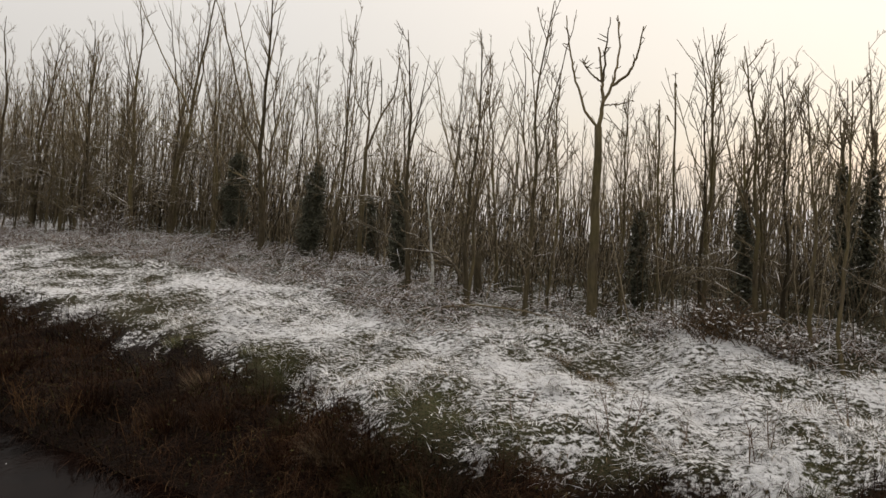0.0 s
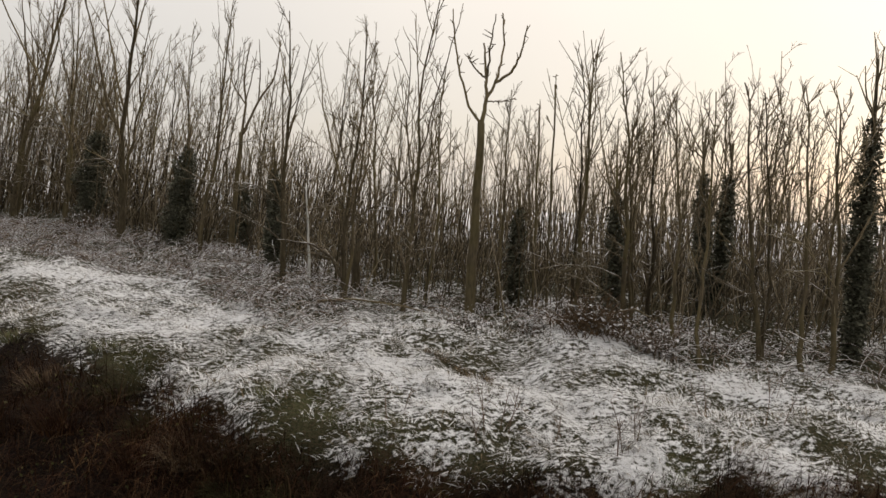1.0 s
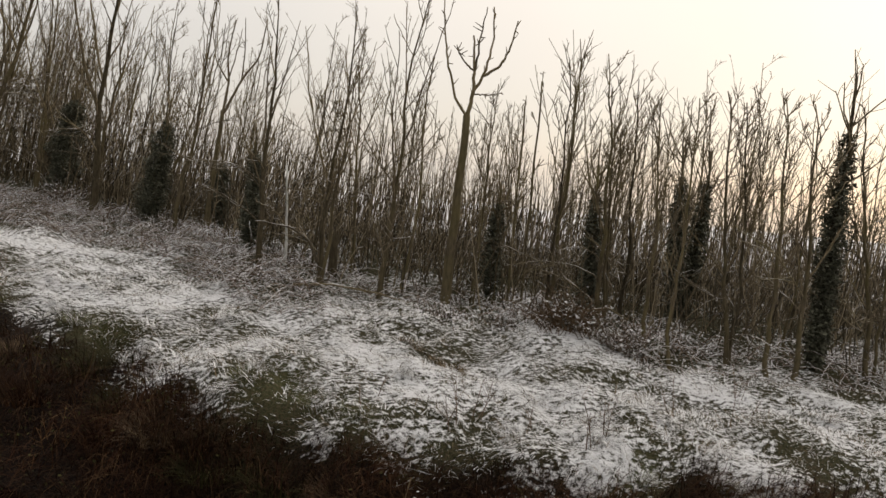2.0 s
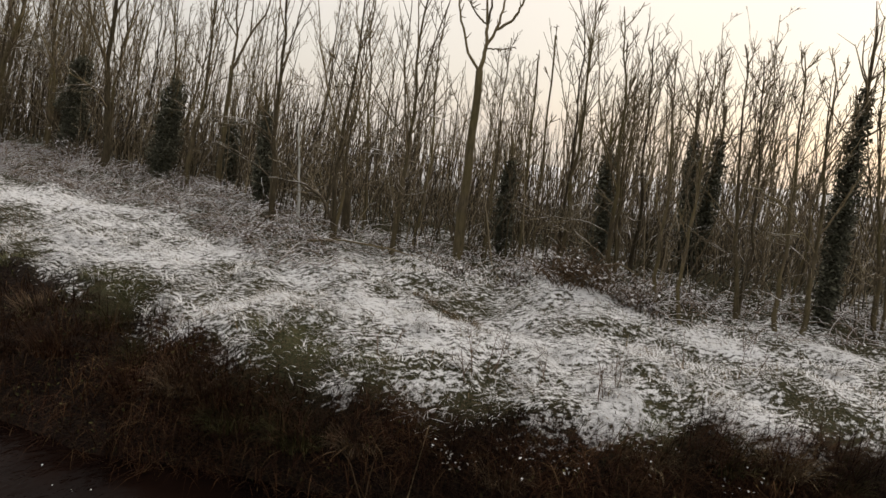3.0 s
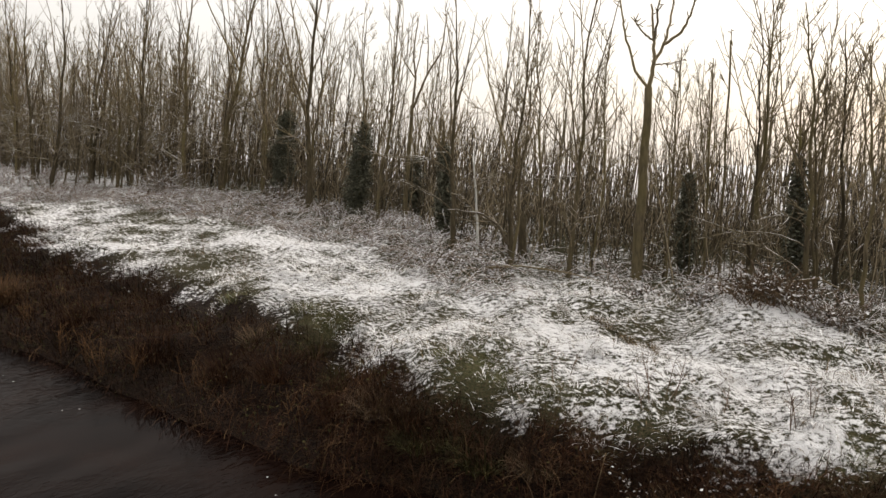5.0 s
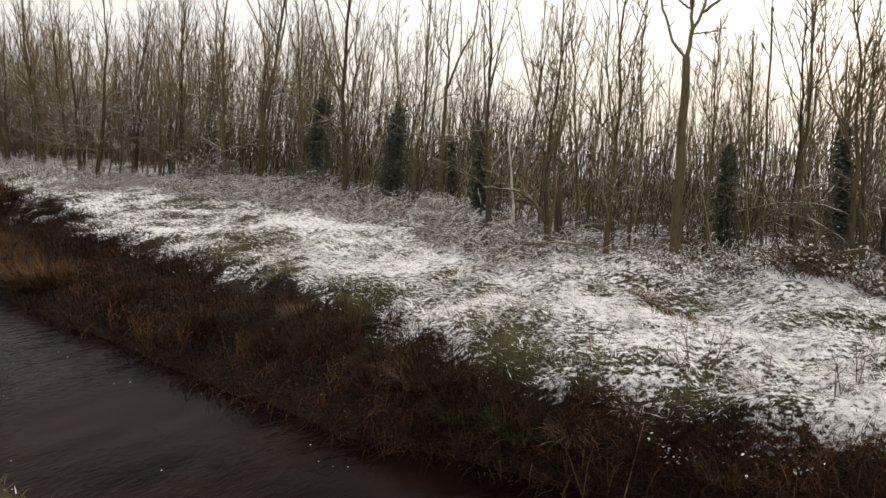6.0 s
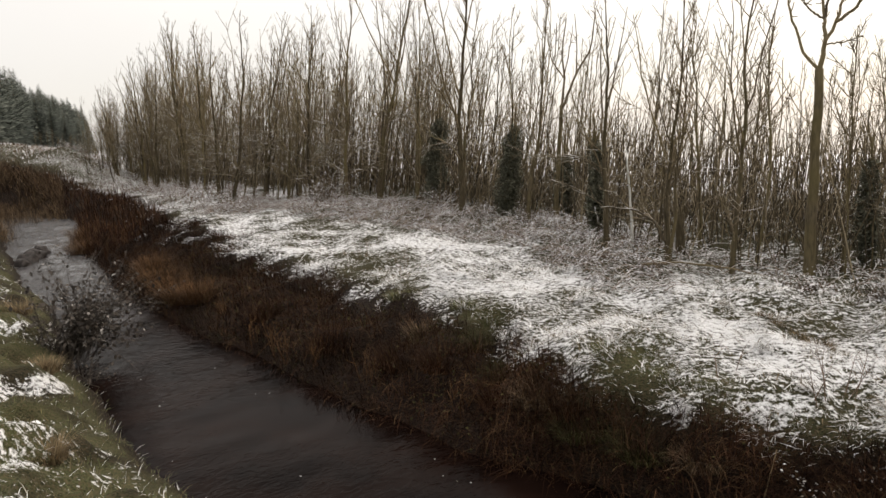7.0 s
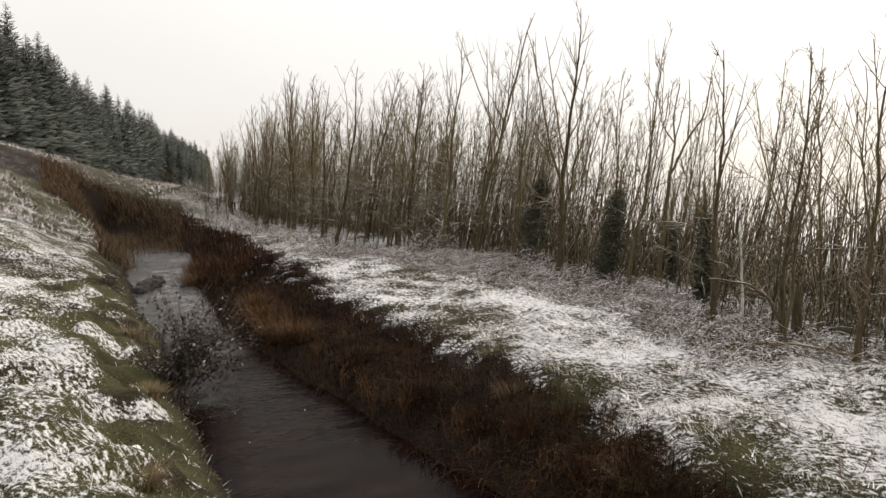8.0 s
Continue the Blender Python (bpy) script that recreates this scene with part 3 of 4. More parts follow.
def hero(x, y, tall, lean, girth, seed, label, **more):
    """A tree of the wood's edge; its lean is across the line of sight from the stream's near bank."""
    t = planted(x, y, -math.atan2(x, y), 1.0, label, "trees at the wood's edge")
    trunks, limbs, low_limbs = grow(seed, tall, girth * 0.72, lean=lean, **more)
    stems = [part("trunk", one.build("trunk", BARK), t) for one in trunks]
    for k, one in limbs:
        part("limb", one.build("limb", TWIG), stems[k])
    for k, one in low_limbs:
        part("low_branch", one.build("low_branch", SNOWY_TWIG), stems[k], "snow-laden low branch")


BARE = "tall bare broadleaf tree with upswept branches at the wood's edge"
TWIN = "bare multi-stemmed tree with stems rising from one stool"
hero(-0.8, 15.74, 6.14, 0.27, 0.1, 11, BARE, branchy=13, low=4)
hero(0.49, 13.83, 5.75, 0.25, 0.075, 12, TWIN, stems=2, spread=0.06, low=3)
hero(1.62, 12.79, 6.1, 0.3, 0.075, 13, BARE, low=4)
hero(4.91, 12.16, 5.32, -0.3, 0.07, 14, TWIN, stems=2, spread=0.07, low=3)
hero(5.58, 11.35, 5.03, -0.5, 0.07, 15, TWIN, stems=3, spread=0.07, low=3)
hero(-6.18, 22.63, 9.29, 1.3, 0.16, 16, "stout bare tree leaning over the bank", branchy=18, low=3, stems=2, spread=0.08)
hero(-11.22, 27.16, 10.37, 1.8, 0.16, 17, "leaning bare tree with several stems and a dense crown", stems=3, spread=0.07, branchy=15, low=12)
hero(-3.46, 20.78, 7.7, 0.6, 0.09, 18, BARE, low=2)
hero(-15.22, 28.6, 9.33, 1.5, 0.12, 19, BARE, low=16, stems=2, spread=0.07)
hero(-13.22, 27.97, 10.04, 1.2, 0.14, 20, BARE, low=18)
hero(-19.94, 31.91, 9.54, 1.6, 0.13, 21, TWIN, low=16, stems=2, spread=0.08)
hero(5.72, 9.99, 4.32, -0.2, 0.05, 22, BARE)
hero(5.9, 9.43, 4.32, -0.1, 0.045, 23, BARE)
hero(6.96, 9.49, 4.5, -0.5, 0.06, 24, TWIN, stems=2, spread=0.06, low=2)
hero(7.34, 9.03, 4.41, -0.4, 0.055, 25, BARE)
hero(7.83, 9.07, 4.41, -0.4, 0.06, 26, BARE, low=2)
hero(9.39, 9.2, 4.32, -0.4, 0.06, 27, TWIN, stems=2, spread=0.08, low=1)
hero(1.25, 15.08, 5.4, 0.0, 0.06, 28, BARE, low=3)
hero(-29.43, 37.95, 11.34, -0.3, 0.18, 29, TWIN, stems=3, spread=0.06, branchy=17, low=10)
hero(-19.63, 28.68, 9.5, 1.0, 0.14, 30, BARE, low=16)
hero(-35.68, 41.42, 9.75, -0.3, 0.15, 31, TWIN, stems=3, spread=0.06, low=6)
hero(-40.3, 43.8, 7.0, -0.8, 0.13, 32, TWIN, stems=3, spread=0.08, low=6)
hero(-26.22, 35.55, 10.15, 0.4, 0.15, 33, BARE, low=14, branchy=18)
hero(-23.0, 32.2, 9.12, 0.6, 0.14, 34, BARE, low=14)
hero(-44.4, 48.2, 6.2, -0.3, 0.12, 40, TWIN, stems=3, spread=0.08, low=4)
hero(-33.0, 39.3, 9.87, 0.2, 0.14, 41, TWIN, stems=2, spread=0.07, low=10)
hero(-9.0, 26.0, 8.6, 1.2, 0.1, 35, TWIN, stems=2, spread=0.06, low=8)
hero(-17.2, 29.8, 8.0, 1.0, 0.11, 36, BARE, low=16)
hero(3.6, 13.4, 4.6, 0.0, 0.04, 37, BARE)
hero(2.2, 13.9, 5.0, 0.1, 0.05, 38, BARE)
hero(6.3, 12.0, 4.78, -0.3, 0.06, 39, BARE, low=3)


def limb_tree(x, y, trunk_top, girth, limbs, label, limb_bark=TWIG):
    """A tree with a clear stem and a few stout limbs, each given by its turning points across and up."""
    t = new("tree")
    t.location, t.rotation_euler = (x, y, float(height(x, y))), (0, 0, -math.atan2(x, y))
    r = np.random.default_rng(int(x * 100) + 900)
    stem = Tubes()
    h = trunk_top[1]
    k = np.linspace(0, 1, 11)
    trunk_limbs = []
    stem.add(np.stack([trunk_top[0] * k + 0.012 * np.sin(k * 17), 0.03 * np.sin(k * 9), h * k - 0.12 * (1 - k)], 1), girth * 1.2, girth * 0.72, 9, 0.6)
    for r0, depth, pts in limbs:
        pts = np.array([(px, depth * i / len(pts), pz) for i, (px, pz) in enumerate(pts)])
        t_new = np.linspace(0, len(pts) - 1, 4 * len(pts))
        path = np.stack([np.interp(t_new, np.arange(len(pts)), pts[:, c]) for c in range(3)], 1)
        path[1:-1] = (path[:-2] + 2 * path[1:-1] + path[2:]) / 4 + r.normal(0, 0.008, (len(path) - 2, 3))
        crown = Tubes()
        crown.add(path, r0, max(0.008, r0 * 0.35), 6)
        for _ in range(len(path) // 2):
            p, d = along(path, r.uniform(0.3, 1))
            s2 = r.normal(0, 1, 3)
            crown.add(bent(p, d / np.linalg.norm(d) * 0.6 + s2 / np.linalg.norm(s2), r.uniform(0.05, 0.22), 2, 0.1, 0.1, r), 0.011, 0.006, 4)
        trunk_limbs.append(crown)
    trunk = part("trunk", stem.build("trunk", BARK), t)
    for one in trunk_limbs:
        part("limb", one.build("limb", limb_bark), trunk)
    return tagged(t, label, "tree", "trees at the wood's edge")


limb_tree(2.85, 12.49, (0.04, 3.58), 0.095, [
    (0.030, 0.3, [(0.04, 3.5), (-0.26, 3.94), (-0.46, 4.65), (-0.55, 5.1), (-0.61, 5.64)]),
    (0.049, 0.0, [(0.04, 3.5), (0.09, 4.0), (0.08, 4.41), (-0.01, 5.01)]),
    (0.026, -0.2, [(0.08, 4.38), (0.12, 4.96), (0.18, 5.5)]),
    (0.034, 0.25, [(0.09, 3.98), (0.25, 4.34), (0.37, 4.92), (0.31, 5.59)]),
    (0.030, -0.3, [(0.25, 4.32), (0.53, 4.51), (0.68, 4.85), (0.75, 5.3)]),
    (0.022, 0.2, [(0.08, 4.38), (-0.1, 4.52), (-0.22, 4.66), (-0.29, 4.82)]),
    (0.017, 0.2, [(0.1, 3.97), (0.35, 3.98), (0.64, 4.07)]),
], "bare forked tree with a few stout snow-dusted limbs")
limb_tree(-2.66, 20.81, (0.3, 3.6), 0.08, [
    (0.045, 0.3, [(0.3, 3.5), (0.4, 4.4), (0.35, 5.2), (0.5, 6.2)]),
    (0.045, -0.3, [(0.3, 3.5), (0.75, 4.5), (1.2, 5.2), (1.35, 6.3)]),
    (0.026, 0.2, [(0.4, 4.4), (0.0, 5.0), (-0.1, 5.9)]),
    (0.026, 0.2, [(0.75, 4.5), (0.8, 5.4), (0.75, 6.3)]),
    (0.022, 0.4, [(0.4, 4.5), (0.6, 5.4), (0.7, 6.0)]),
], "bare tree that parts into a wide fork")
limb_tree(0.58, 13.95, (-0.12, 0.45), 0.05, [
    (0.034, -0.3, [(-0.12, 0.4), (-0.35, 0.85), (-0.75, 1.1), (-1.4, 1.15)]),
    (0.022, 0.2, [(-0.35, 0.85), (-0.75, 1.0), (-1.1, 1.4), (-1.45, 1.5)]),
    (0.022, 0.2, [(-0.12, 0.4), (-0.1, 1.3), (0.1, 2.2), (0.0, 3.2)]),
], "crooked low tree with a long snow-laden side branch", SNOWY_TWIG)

for px, py, pt in ((4.31, 13.1, 4.0), (4.62, 13.15, 4.5)):
    limb_tree(px, py, (-0.12, pt), 0.024, [(0.01, 0.1, [(-0.08, pt * 0.6), (0.1, pt * 0.66)]), (0.008, 0.1, [(-0.1, pt * 0.8), (-0.25, pt * 0.86)]), (0.01, 0.05, [(-0.12, pt * 0.97), (-0.13, pt + 0.2)])], "slim straight bare pole of a young tree")

stump = new("tree_stump")
stump.location = (0.78, 14.35, float(height(0.78, 14.35)))
st = Tubes()
st.add(np.array([(0, 0, -0.1), (0.01, 0, 0.25), (-0.01, 0.01, 0.55), (0.02, 0, 0.85)]), 0.11, 0.075, 9)
for k in range(7):
    a = k * 0.9
    st.add(np.array([(0.02 + 0.06 * math.cos(a), 0.06 * math.sin(a), 0.8), (0.02 + 0.05 * math.cos(a), 0.05 * math.sin(a), 0.88 + 0.1 * (k % 3))]), 0.028, 0.008, 4)
part("trunk", st.build("trunk", BARK), stump)
tagged(stump, "broken reddish-brown tree stump at the wood's edge", "stump")

POLES = [young(100 + k, 5.4, 0.026, branchy=9, start=0.3) for k in range(6)]
CLUMPS = [young(120 + k, 5.2, 0.025, stems=3, spread=0.05, branchy=6, start=0.3) for k in range(6)]
EDGE_TREES = [young(140 + k, 6.0, 0.04, branchy=10, low=4, stems=1 + k % 2, spread=0.06) for k in range(5)]
BUSHY = [young(160 + k, 9.0, 0.058, branchy=13, low=10, stems=2 + k % 2, spread=0.06, start=0.22, bushy=1.5, bark=SNOWY_TWIG) for k in range(5)]
rt = np.random.default_rng(21)


def wind_lean(x, y):
    """The wood leans with the wind, most at its western end (radians, to the right as seen from the stream)."""
    return radians(float(np.interp(math.degrees(math.atan2(x, y)), [-40, -28, -12, 5, 25, 45], [4, 9, 9.5, 4, -1, -3])) + rt.normal(0, 2.5))


made = 0
while made < 200:
    x = rt.uniform(-64, 19) if made % 4 == 0 else rt.uniform(-30, 18)
    y = np.interp(x, EDGE_X, EDGE_Y) + rt.uniform(0.3, 13 if x < -1 else 22)
    far = math.hypot(x, y)
    if far > 95 or math.degrees(math.atan2(x, y)) < -43.4:
        continue
    if rt.random() < (0.12 if x > -1 else 0.4 if x > -15 else 0.0):
        continue
    kind = POLES if rt.random() < 0.45 else CLUMPS if rt.random() < 0.7 else EDGE_TREES
    tall = 0.68 + 0.78 * smooth(12, 32, far)
    tree(x, y, kind[rt.integers(len(kind))], rt.uniform(0, 6.28), float(tall) * rt.uniform(0.72, 1.1) * (0.88 if x > 3.5 else 1.0), "slender bare young tree in the dense wood", "young trees of the wood", wind_lean(x, y))
    made += 1

made = 0
while made < 54:
    x = rt.uniform(-54, -9) if made < 40 else rt.uniform(-54, -22)
    y = np.interp(x, EDGE_X, EDGE_Y) + rt.uniform(0.5, 11) ** 1.0
    if math.degrees(math.atan2(x, y)) < -43.0:
        continue
    tree(x, y, BUSHY[rt.integers(5)], rt.uniform(0, 6.28), rt.uniform(0.78, 1.12) * (1.17 if x < -20 else 1.0), "bare bushy tree with a dense crown of fine twigs", "bushy trees of the wood", wind_lean(x, y) * 0.85)
    made += 1

for k in range(34):
    a, far = radians(rt.uniform(-43.4, -33)), rt.uniform(54, 76)
    x, y = far * math.sin(a), far * math.cos(a)
    if edge_d(x, y) < 0.2:
        continue
    kind = CLUMPS if k % 3 else EDGE_TREES
    tree(x, y, kind[rt.integers(len(kind))], rt.uniform(0, 6.28), rt.uniform(0.95, 1.35), "slender bare young tree in the dense wood", "young trees of the wood", wind_lean(x, y))

for k in range(18):
    a, far = radians(-43.5 + 0.22 * k + rt.normal(0, 0.15)), rt.uniform(61, 68)
    tree(far * math.sin(a), far * math.cos(a), BUSHY[k % 5], k * 2.1, rt.uniform(0.85, 1.05) * (0.8 if k < 3 else 1), "bare bushy tree at the end of the wood", "young trees of the wood", wind_lean(-45, 45))
for k in range(12):
    a, far = radians(-44.6 + 0.2 * k), 57 + 2.5 * (k % 4)
    tree(far * math.sin(a), far * math.cos(a), BUSHY[k % 5], k * 1.9, 0.6 + 0.12 * (k % 3), "low bare bushy tree at the end of the wood", "young trees of the wood", 0.0)
for k in range(9):
    a, far = radians(-47.6 + 0.36 * k), 84 + 3 * (k % 3)
    tree(far * math.sin(a), far * math.cos(a), CLUMPS[k % 6], k * 1.3, 0.55 + 0.07 * (k % 4), "low bare scrub tree below the plantation", "scrub below the plantation", 0.0)

# thin stems that nobody could count, deep in the wood, and the brushwood at its edge
stems = Tubes()
for k in range(2900):
    x = rt.uniform(-46, 18)
    y = np.interp(x, EDGE_X, EDGE_Y) + rt.uniform(0.1 if x > -8 else 3.0, 10)
    far = math.hypot(x, y)
    tall = rt.uniform(1.0, 2.4) if k % 2 else rt.uniform(2.4, 3.9)
    w = math.tan(wind_lean(x, y))
    path = bent((x, y, float(height(x, y)) - 0.1), (w + rt.normal(0, 0.07), rt.normal(0, 0.07), 1), tall * (0.85 + 0.3 * float(smooth(13, 34, far))), 3, 0.13, 0.03, rt)
    thick = 1.0 + 0.8 * float(smooth(16, 34, far))
    stems.add(path, rt.uniform(0.008, 0.018) * thick, 0.005 * thick, 3)
    for _ in range(3):
        p, d = along(path, rt.uniform(0.15, 0.95))
        stems.add(bent(p, (w + rt.normal(0, 0.8), rt.normal(0, 0.8), 0.6), rt.uniform(0.2, 0.9), 2, 0.12, 0.06, rt), 0.008 * thick, 0.005 * thick, 3)
for k in range(3200):
    x = rt.uniform(-9, 16)
    y = np.interp(x, EDGE_X, EDGE_Y) + rt.uniform(1.8, 9.5)
    thick = 1.0 + 1.0 * float(smooth(16, 34, math.hypot(x, y)))
    stems.add(bent((x, y, float(height(x, y)) - 0.05), (rt.normal(0, 0.3), rt.normal(0, 0.3), 1), rt.uniform(0.5, 1.5), 3, 0.12, 0.0, rt), 0.012 * thick, 0.007 * thick, 3)
for k in range(2500):
    x = rt.uniform(-30, 24) if k % 2 else rt.uniform(-4, 24)
    y = np.interp(x, EDGE_X, EDGE_Y) + rt.uniform(5, 24)
    far = math.hypot(x, y)
    if math.degrees(math.atan2(x, y)) < -45.4:
        continue
    tall = rt.uniform(0.3, 1.0) ** 1.5 * (2.9 + 2.0 * float(smooth(18, 45, far)))
    w = math.tan(wind_lean(x, y))
    g = rt.uniform(0.012, 0.032) * (1 + 0.5 * float(smooth(22, 45, far)))
    stems.add(bent((x, y, float(height(x, y)) - 0.1), (w + rt.normal(0, 0.08), rt.normal(0, 0.08), 1), tall, 3, 0.07, 0.03, rt), g, g * 0.35, 3)
thicket = new("thicket", stems.build("thicket", BRUSHWOOD))
tagged(thicket, "dense thicket of thin bare brown stems", "undergrowth", kind="stuff")

birch = new("birch_sapling")
birch.location = (-0.22, 15.2, float(height(-0.22, 15.2)))
bt = Tubes()
bt.add(bent((0, 0, -0.1), (0.02, 0, 1), 2.3, 8, 0.05, 0.02, rt), 0.037, 0.014, 7)
part("trunk", bt.build("trunk", BIRCH), birch)
bb = Tubes()
for k in range(8):
    bb.add(bent((0, 0, 1.2 + 0.2 * k), (rt.normal(0, 0.6), rt.normal(0, 0.6), 0.9), 0.8, 4, 0.1, 0.05, rt), 0.01, 0.004, 3)
part("crown", bb.build("crown", TWIG), birch)
tagged(birch, "slim pale-barked birch sapling in the undergrowth", "tree")


def ivy_tree(x, y, tall, width, lean, seed, twin=0.0):
    r = np.random.default_rng(seed)
    t = new("ivy_clad_tree")
    t.location, t.rotation_euler = (x, y, float(height(x, y))), (0, 0, -math.atan2(x, y))
    tr, cr = Tubes(), Tubes()
    k = np.linspace(0, 1, 9)
    top = tall * 1.35
    path = np.stack([lean * k * 1.3 + 0.02 * np.sin(k * 11), 0.03 * np.sin(k * 7), top * k - 0.1], 1)
    tr.add(path, width * 0.22, 0.02, 7)
    for j in range(14):
        p, d = along(path, r.uniform(0.55, 0.98))
        limb = bent(p, (r.normal(0, 0.6), r.normal(0, 0.6), 1), r.uniform(0.4, 1.1), 5, 0.1, 0.08, r)
        cr.add(limb, 0.016, 0.006, 4)
        twigs_on(cr, limb, r, 3, 0.3, 0.006)
    n = int(5600 * width * tall)
    u = r.beta(1.05, 1.35, n) * 1.08
    a = r.uniform(0, 2 * np.pi, n)
    prof = width * 0.5 * np.interp(u, [0, 0.12, 0.4, 0.8, 1, 1.08], [0.5, 0.8, 1.0, 0.9, 0.6, 0.1]) * (0.45 + 1.1 * value_noise(a * 1.6 + seed * 3.7, u * tall * 2.2 + seed, 0.8))
    rad = prof * np.sqrt(r.uniform(0.05, 1, n)) + np.abs(r.normal(0, 0.03, n))
    c = np.stack([lean * u + rad * np.cos(a), rad * np.sin(a), u * tall], 1)
    stem = part("trunk", tr.build("trunk", BARK), t)
    part("crown", cr.build("crown", TWIG), t)
    part("ivy", leaves("ivy", c, r.uniform(0.045, 0.1, n), IVY), stem, "dark evergreen ivy")
    return tagged(t, "tree trunk thickly clad in dark ivy", "tree", "ivy-clad trees")


ivy_tree(-8.07, 25.26, 3.2, 0.95, 0.4, 51)
ivy_tree(-1.19, 18.0, 2.4, 0.45, 0.0, 52)
ivy_tree(4.15, 13.9, 1.85, 0.34, 0.0, 53)
ivy_tree(8.5, 9.43, 3.6, 0.33, -0.1, 54)
ivy_tree(7.66, 12.43, 2.65, 0.32, -0.2, 55)
ivy_tree(7.98, 12.5, 2.65, 0.3, 0.05, 56)
ivy_tree(5.44, 11.75, 2.3, 0.3, -0.1, 57)
ivy_tree(-4.44, 21.68, 2.9, 0.75, 0.4, 58)
ivy_tree(-2.5, 21.75, 1.9, 0.65, 0.1, 59)


# ---- spruce plantation on the rise ----
def spruce(seed, tall):
    r = np.random.default_rng(seed)
    tr = Tubes()
    tr.add(np.array([(0, 0, -0.3), (0, 0, tall * 0.5), (0.03, 0, tall)]), 0.14, 0.015, 6)
    v, f = [], []
    rows_ = int(tall * 3.4)
    for k in range(rows_):
        u = (k + 0.5) / rows_
        z = tall * (0.06 + 0.93 * u)
        reach = tall * 0.19 * (1 - u) ** 0.8 + 0.12
        for j in range(int(15 + 12 * (1 - u))):
            a = r.uniform(0, 2 * np.pi)
            ln = reach * r.uniform(0.65, 1.2)
            d, s = np.array([math.cos(a), math.sin(a), 0]), np.array([-math.sin(a), math.cos(a), 0])
            drop = r.uniform(-0.1, 0.45) - 0.6 * u
            p0 = np.array([0, 0, z + r.uniform(-0.3, 0.3)])
            for m in range(2):
                p1, p2 = p0 + d * ln * m / 2, p0 + (d + s * r.normal(0, 0.3)) * ln * (m + 1.2) / 2
                p1 = p1 - np.array([0, 0, drop * ln * (m / 2) ** 1.3])
                p2 = p2 - np.array([0, 0, drop * ln * ((m + 1) / 2) ** 1.3])
                w = ln * (0.1 - 0.03 * m) * r.uniform(0.5, 1.2)
                o = len(v)
                v += [p1, p1 * 0.5 + p2 * 0.5 + s * w - np.array([0, 0, 0.1 * ln]), p2, p1 * 0.5 + p2 * 0.5 - s * w - np.array([0, 0, 0.1 * ln])]
                f += [(o, o + 1, o + 2), (o, o + 2, o + 3)]
    return tr.build("trunk", BARK), mesh("foliage", v, f, SPRUCE, True)


SPRUCES = [spruce(200 + k, 12.5) for k in range(6)]
rs = np.random.default_rng(5)
for k in range(171):
    row = k % 3
    u = (k // 3 + rs.uniform(0, 0.9)) / 57
    x = np.interp(u, [0, 0.45, 1], [-70, -94, -185]) - row * rs.uniform(2.0, 4.0)
    y = np.interp(u, [0, 0.45, 1], [34, 76, 190]) + row * rs.uniform(-1, 1)
    x, y = x + y * 0.002, y - x * 0.002
    t = new("spruce")
    t.location, t.rotation_euler = (x, y, float(height(x, y))), (0, 0, rs.uniform(0, 6.28))
    t.scale = (rs.uniform(0.82, 1.14) * (1.28 if u < 0.3 else 1.14),) * 3
    m = SPRUCES[rs.integers(len(SPRUCES))]
    part("trunk", m[0], t)
    part("foliage", m[1], t, "dark green needles with a dusting of snow")
    tagged(t, "dark green snow-dusted spruce in a dense plantation", "tree", "spruces on the rise")


for k in range(12):
    a, far = radians(-47.2 + 0.28 * k), 128 + 9 * (k % 3)
    t = new("spruce")
    t.location = (far * math.sin(a), far * math.cos(a), float(height(far * math.sin(a), far * math.cos(a))) - 0.2)
    t.rotation_euler, t.scale = (0, 0, k * 1.7), (0.78 - 0.035 * k + 0.06 * (k % 2),) * 3
    part("trunk", SPRUCES[k % 6][0], t)
    part("foliage", SPRUCES[k % 6][1], t, "dark green needles with a dusting of snow")
    tagged(t, "dark green snow-dusted spruce in a dense plantation", "tree", "spruces on the rise")


# ---- ground plants ----
def scatter(n, x0, x1, y0, y1, keep):
    x, y = rng.uniform(x0, x1, n), rng.uniform(y0, y1, n)
    k = keep(x, y)
    return x[k], y[k]


def lay(name, x, y, lengths, widths, tilt, bend, material, label, category, lift=0.0, az=None, segs=2):
    n = len(x)
    base = np.stack([x, y, height(x, y) - 0.02 + lift], 1)
    a = rng.uniform(0, 2 * np.pi, n) if az is None else az
    me = blades(name, base, a, rng.uniform(*lengths, n), rng.uniform(*widths, n), rng.normal(*tilt, n), rng.normal(*bend, n), material, segs)
    return tagged(new(name, me), label, category, kind="stuff")


def clumpy(x, y, scale, level):
    return value_noise(x, y, scale) + 0.35 * rng.random(len(x)) > level


def brushy(x, y):
    """Where the brambles of the wood's edge crowd out the grass, 0 to 1."""
    return np.where(x > 0.5, smooth(-1.4, 0.3, edge_d(x, y)), smooth(-4.3, -1.9, edge_d(x, y) + 1.6 * (value_noise(x, y, 1.5) - 0.5)))


def on_meadow(x, y):
    return (bank_d(x, y) > crest(x) - 0.1 + 0.8 * (value_noise(x, y, 0.5) - 0.5)) & (rng.random(len(x)) > 0.8 * brushy(x, y))


def combed(x, y):
    """The way the flattened grass lies."""
    return 2.5 + (value_noise(x, y, 1.4) - 0.5) * 3.6 + (value_noise(x, y, 0.35) - 0.5) * 2.4 + rng.normal(0, 0.5, len(x))


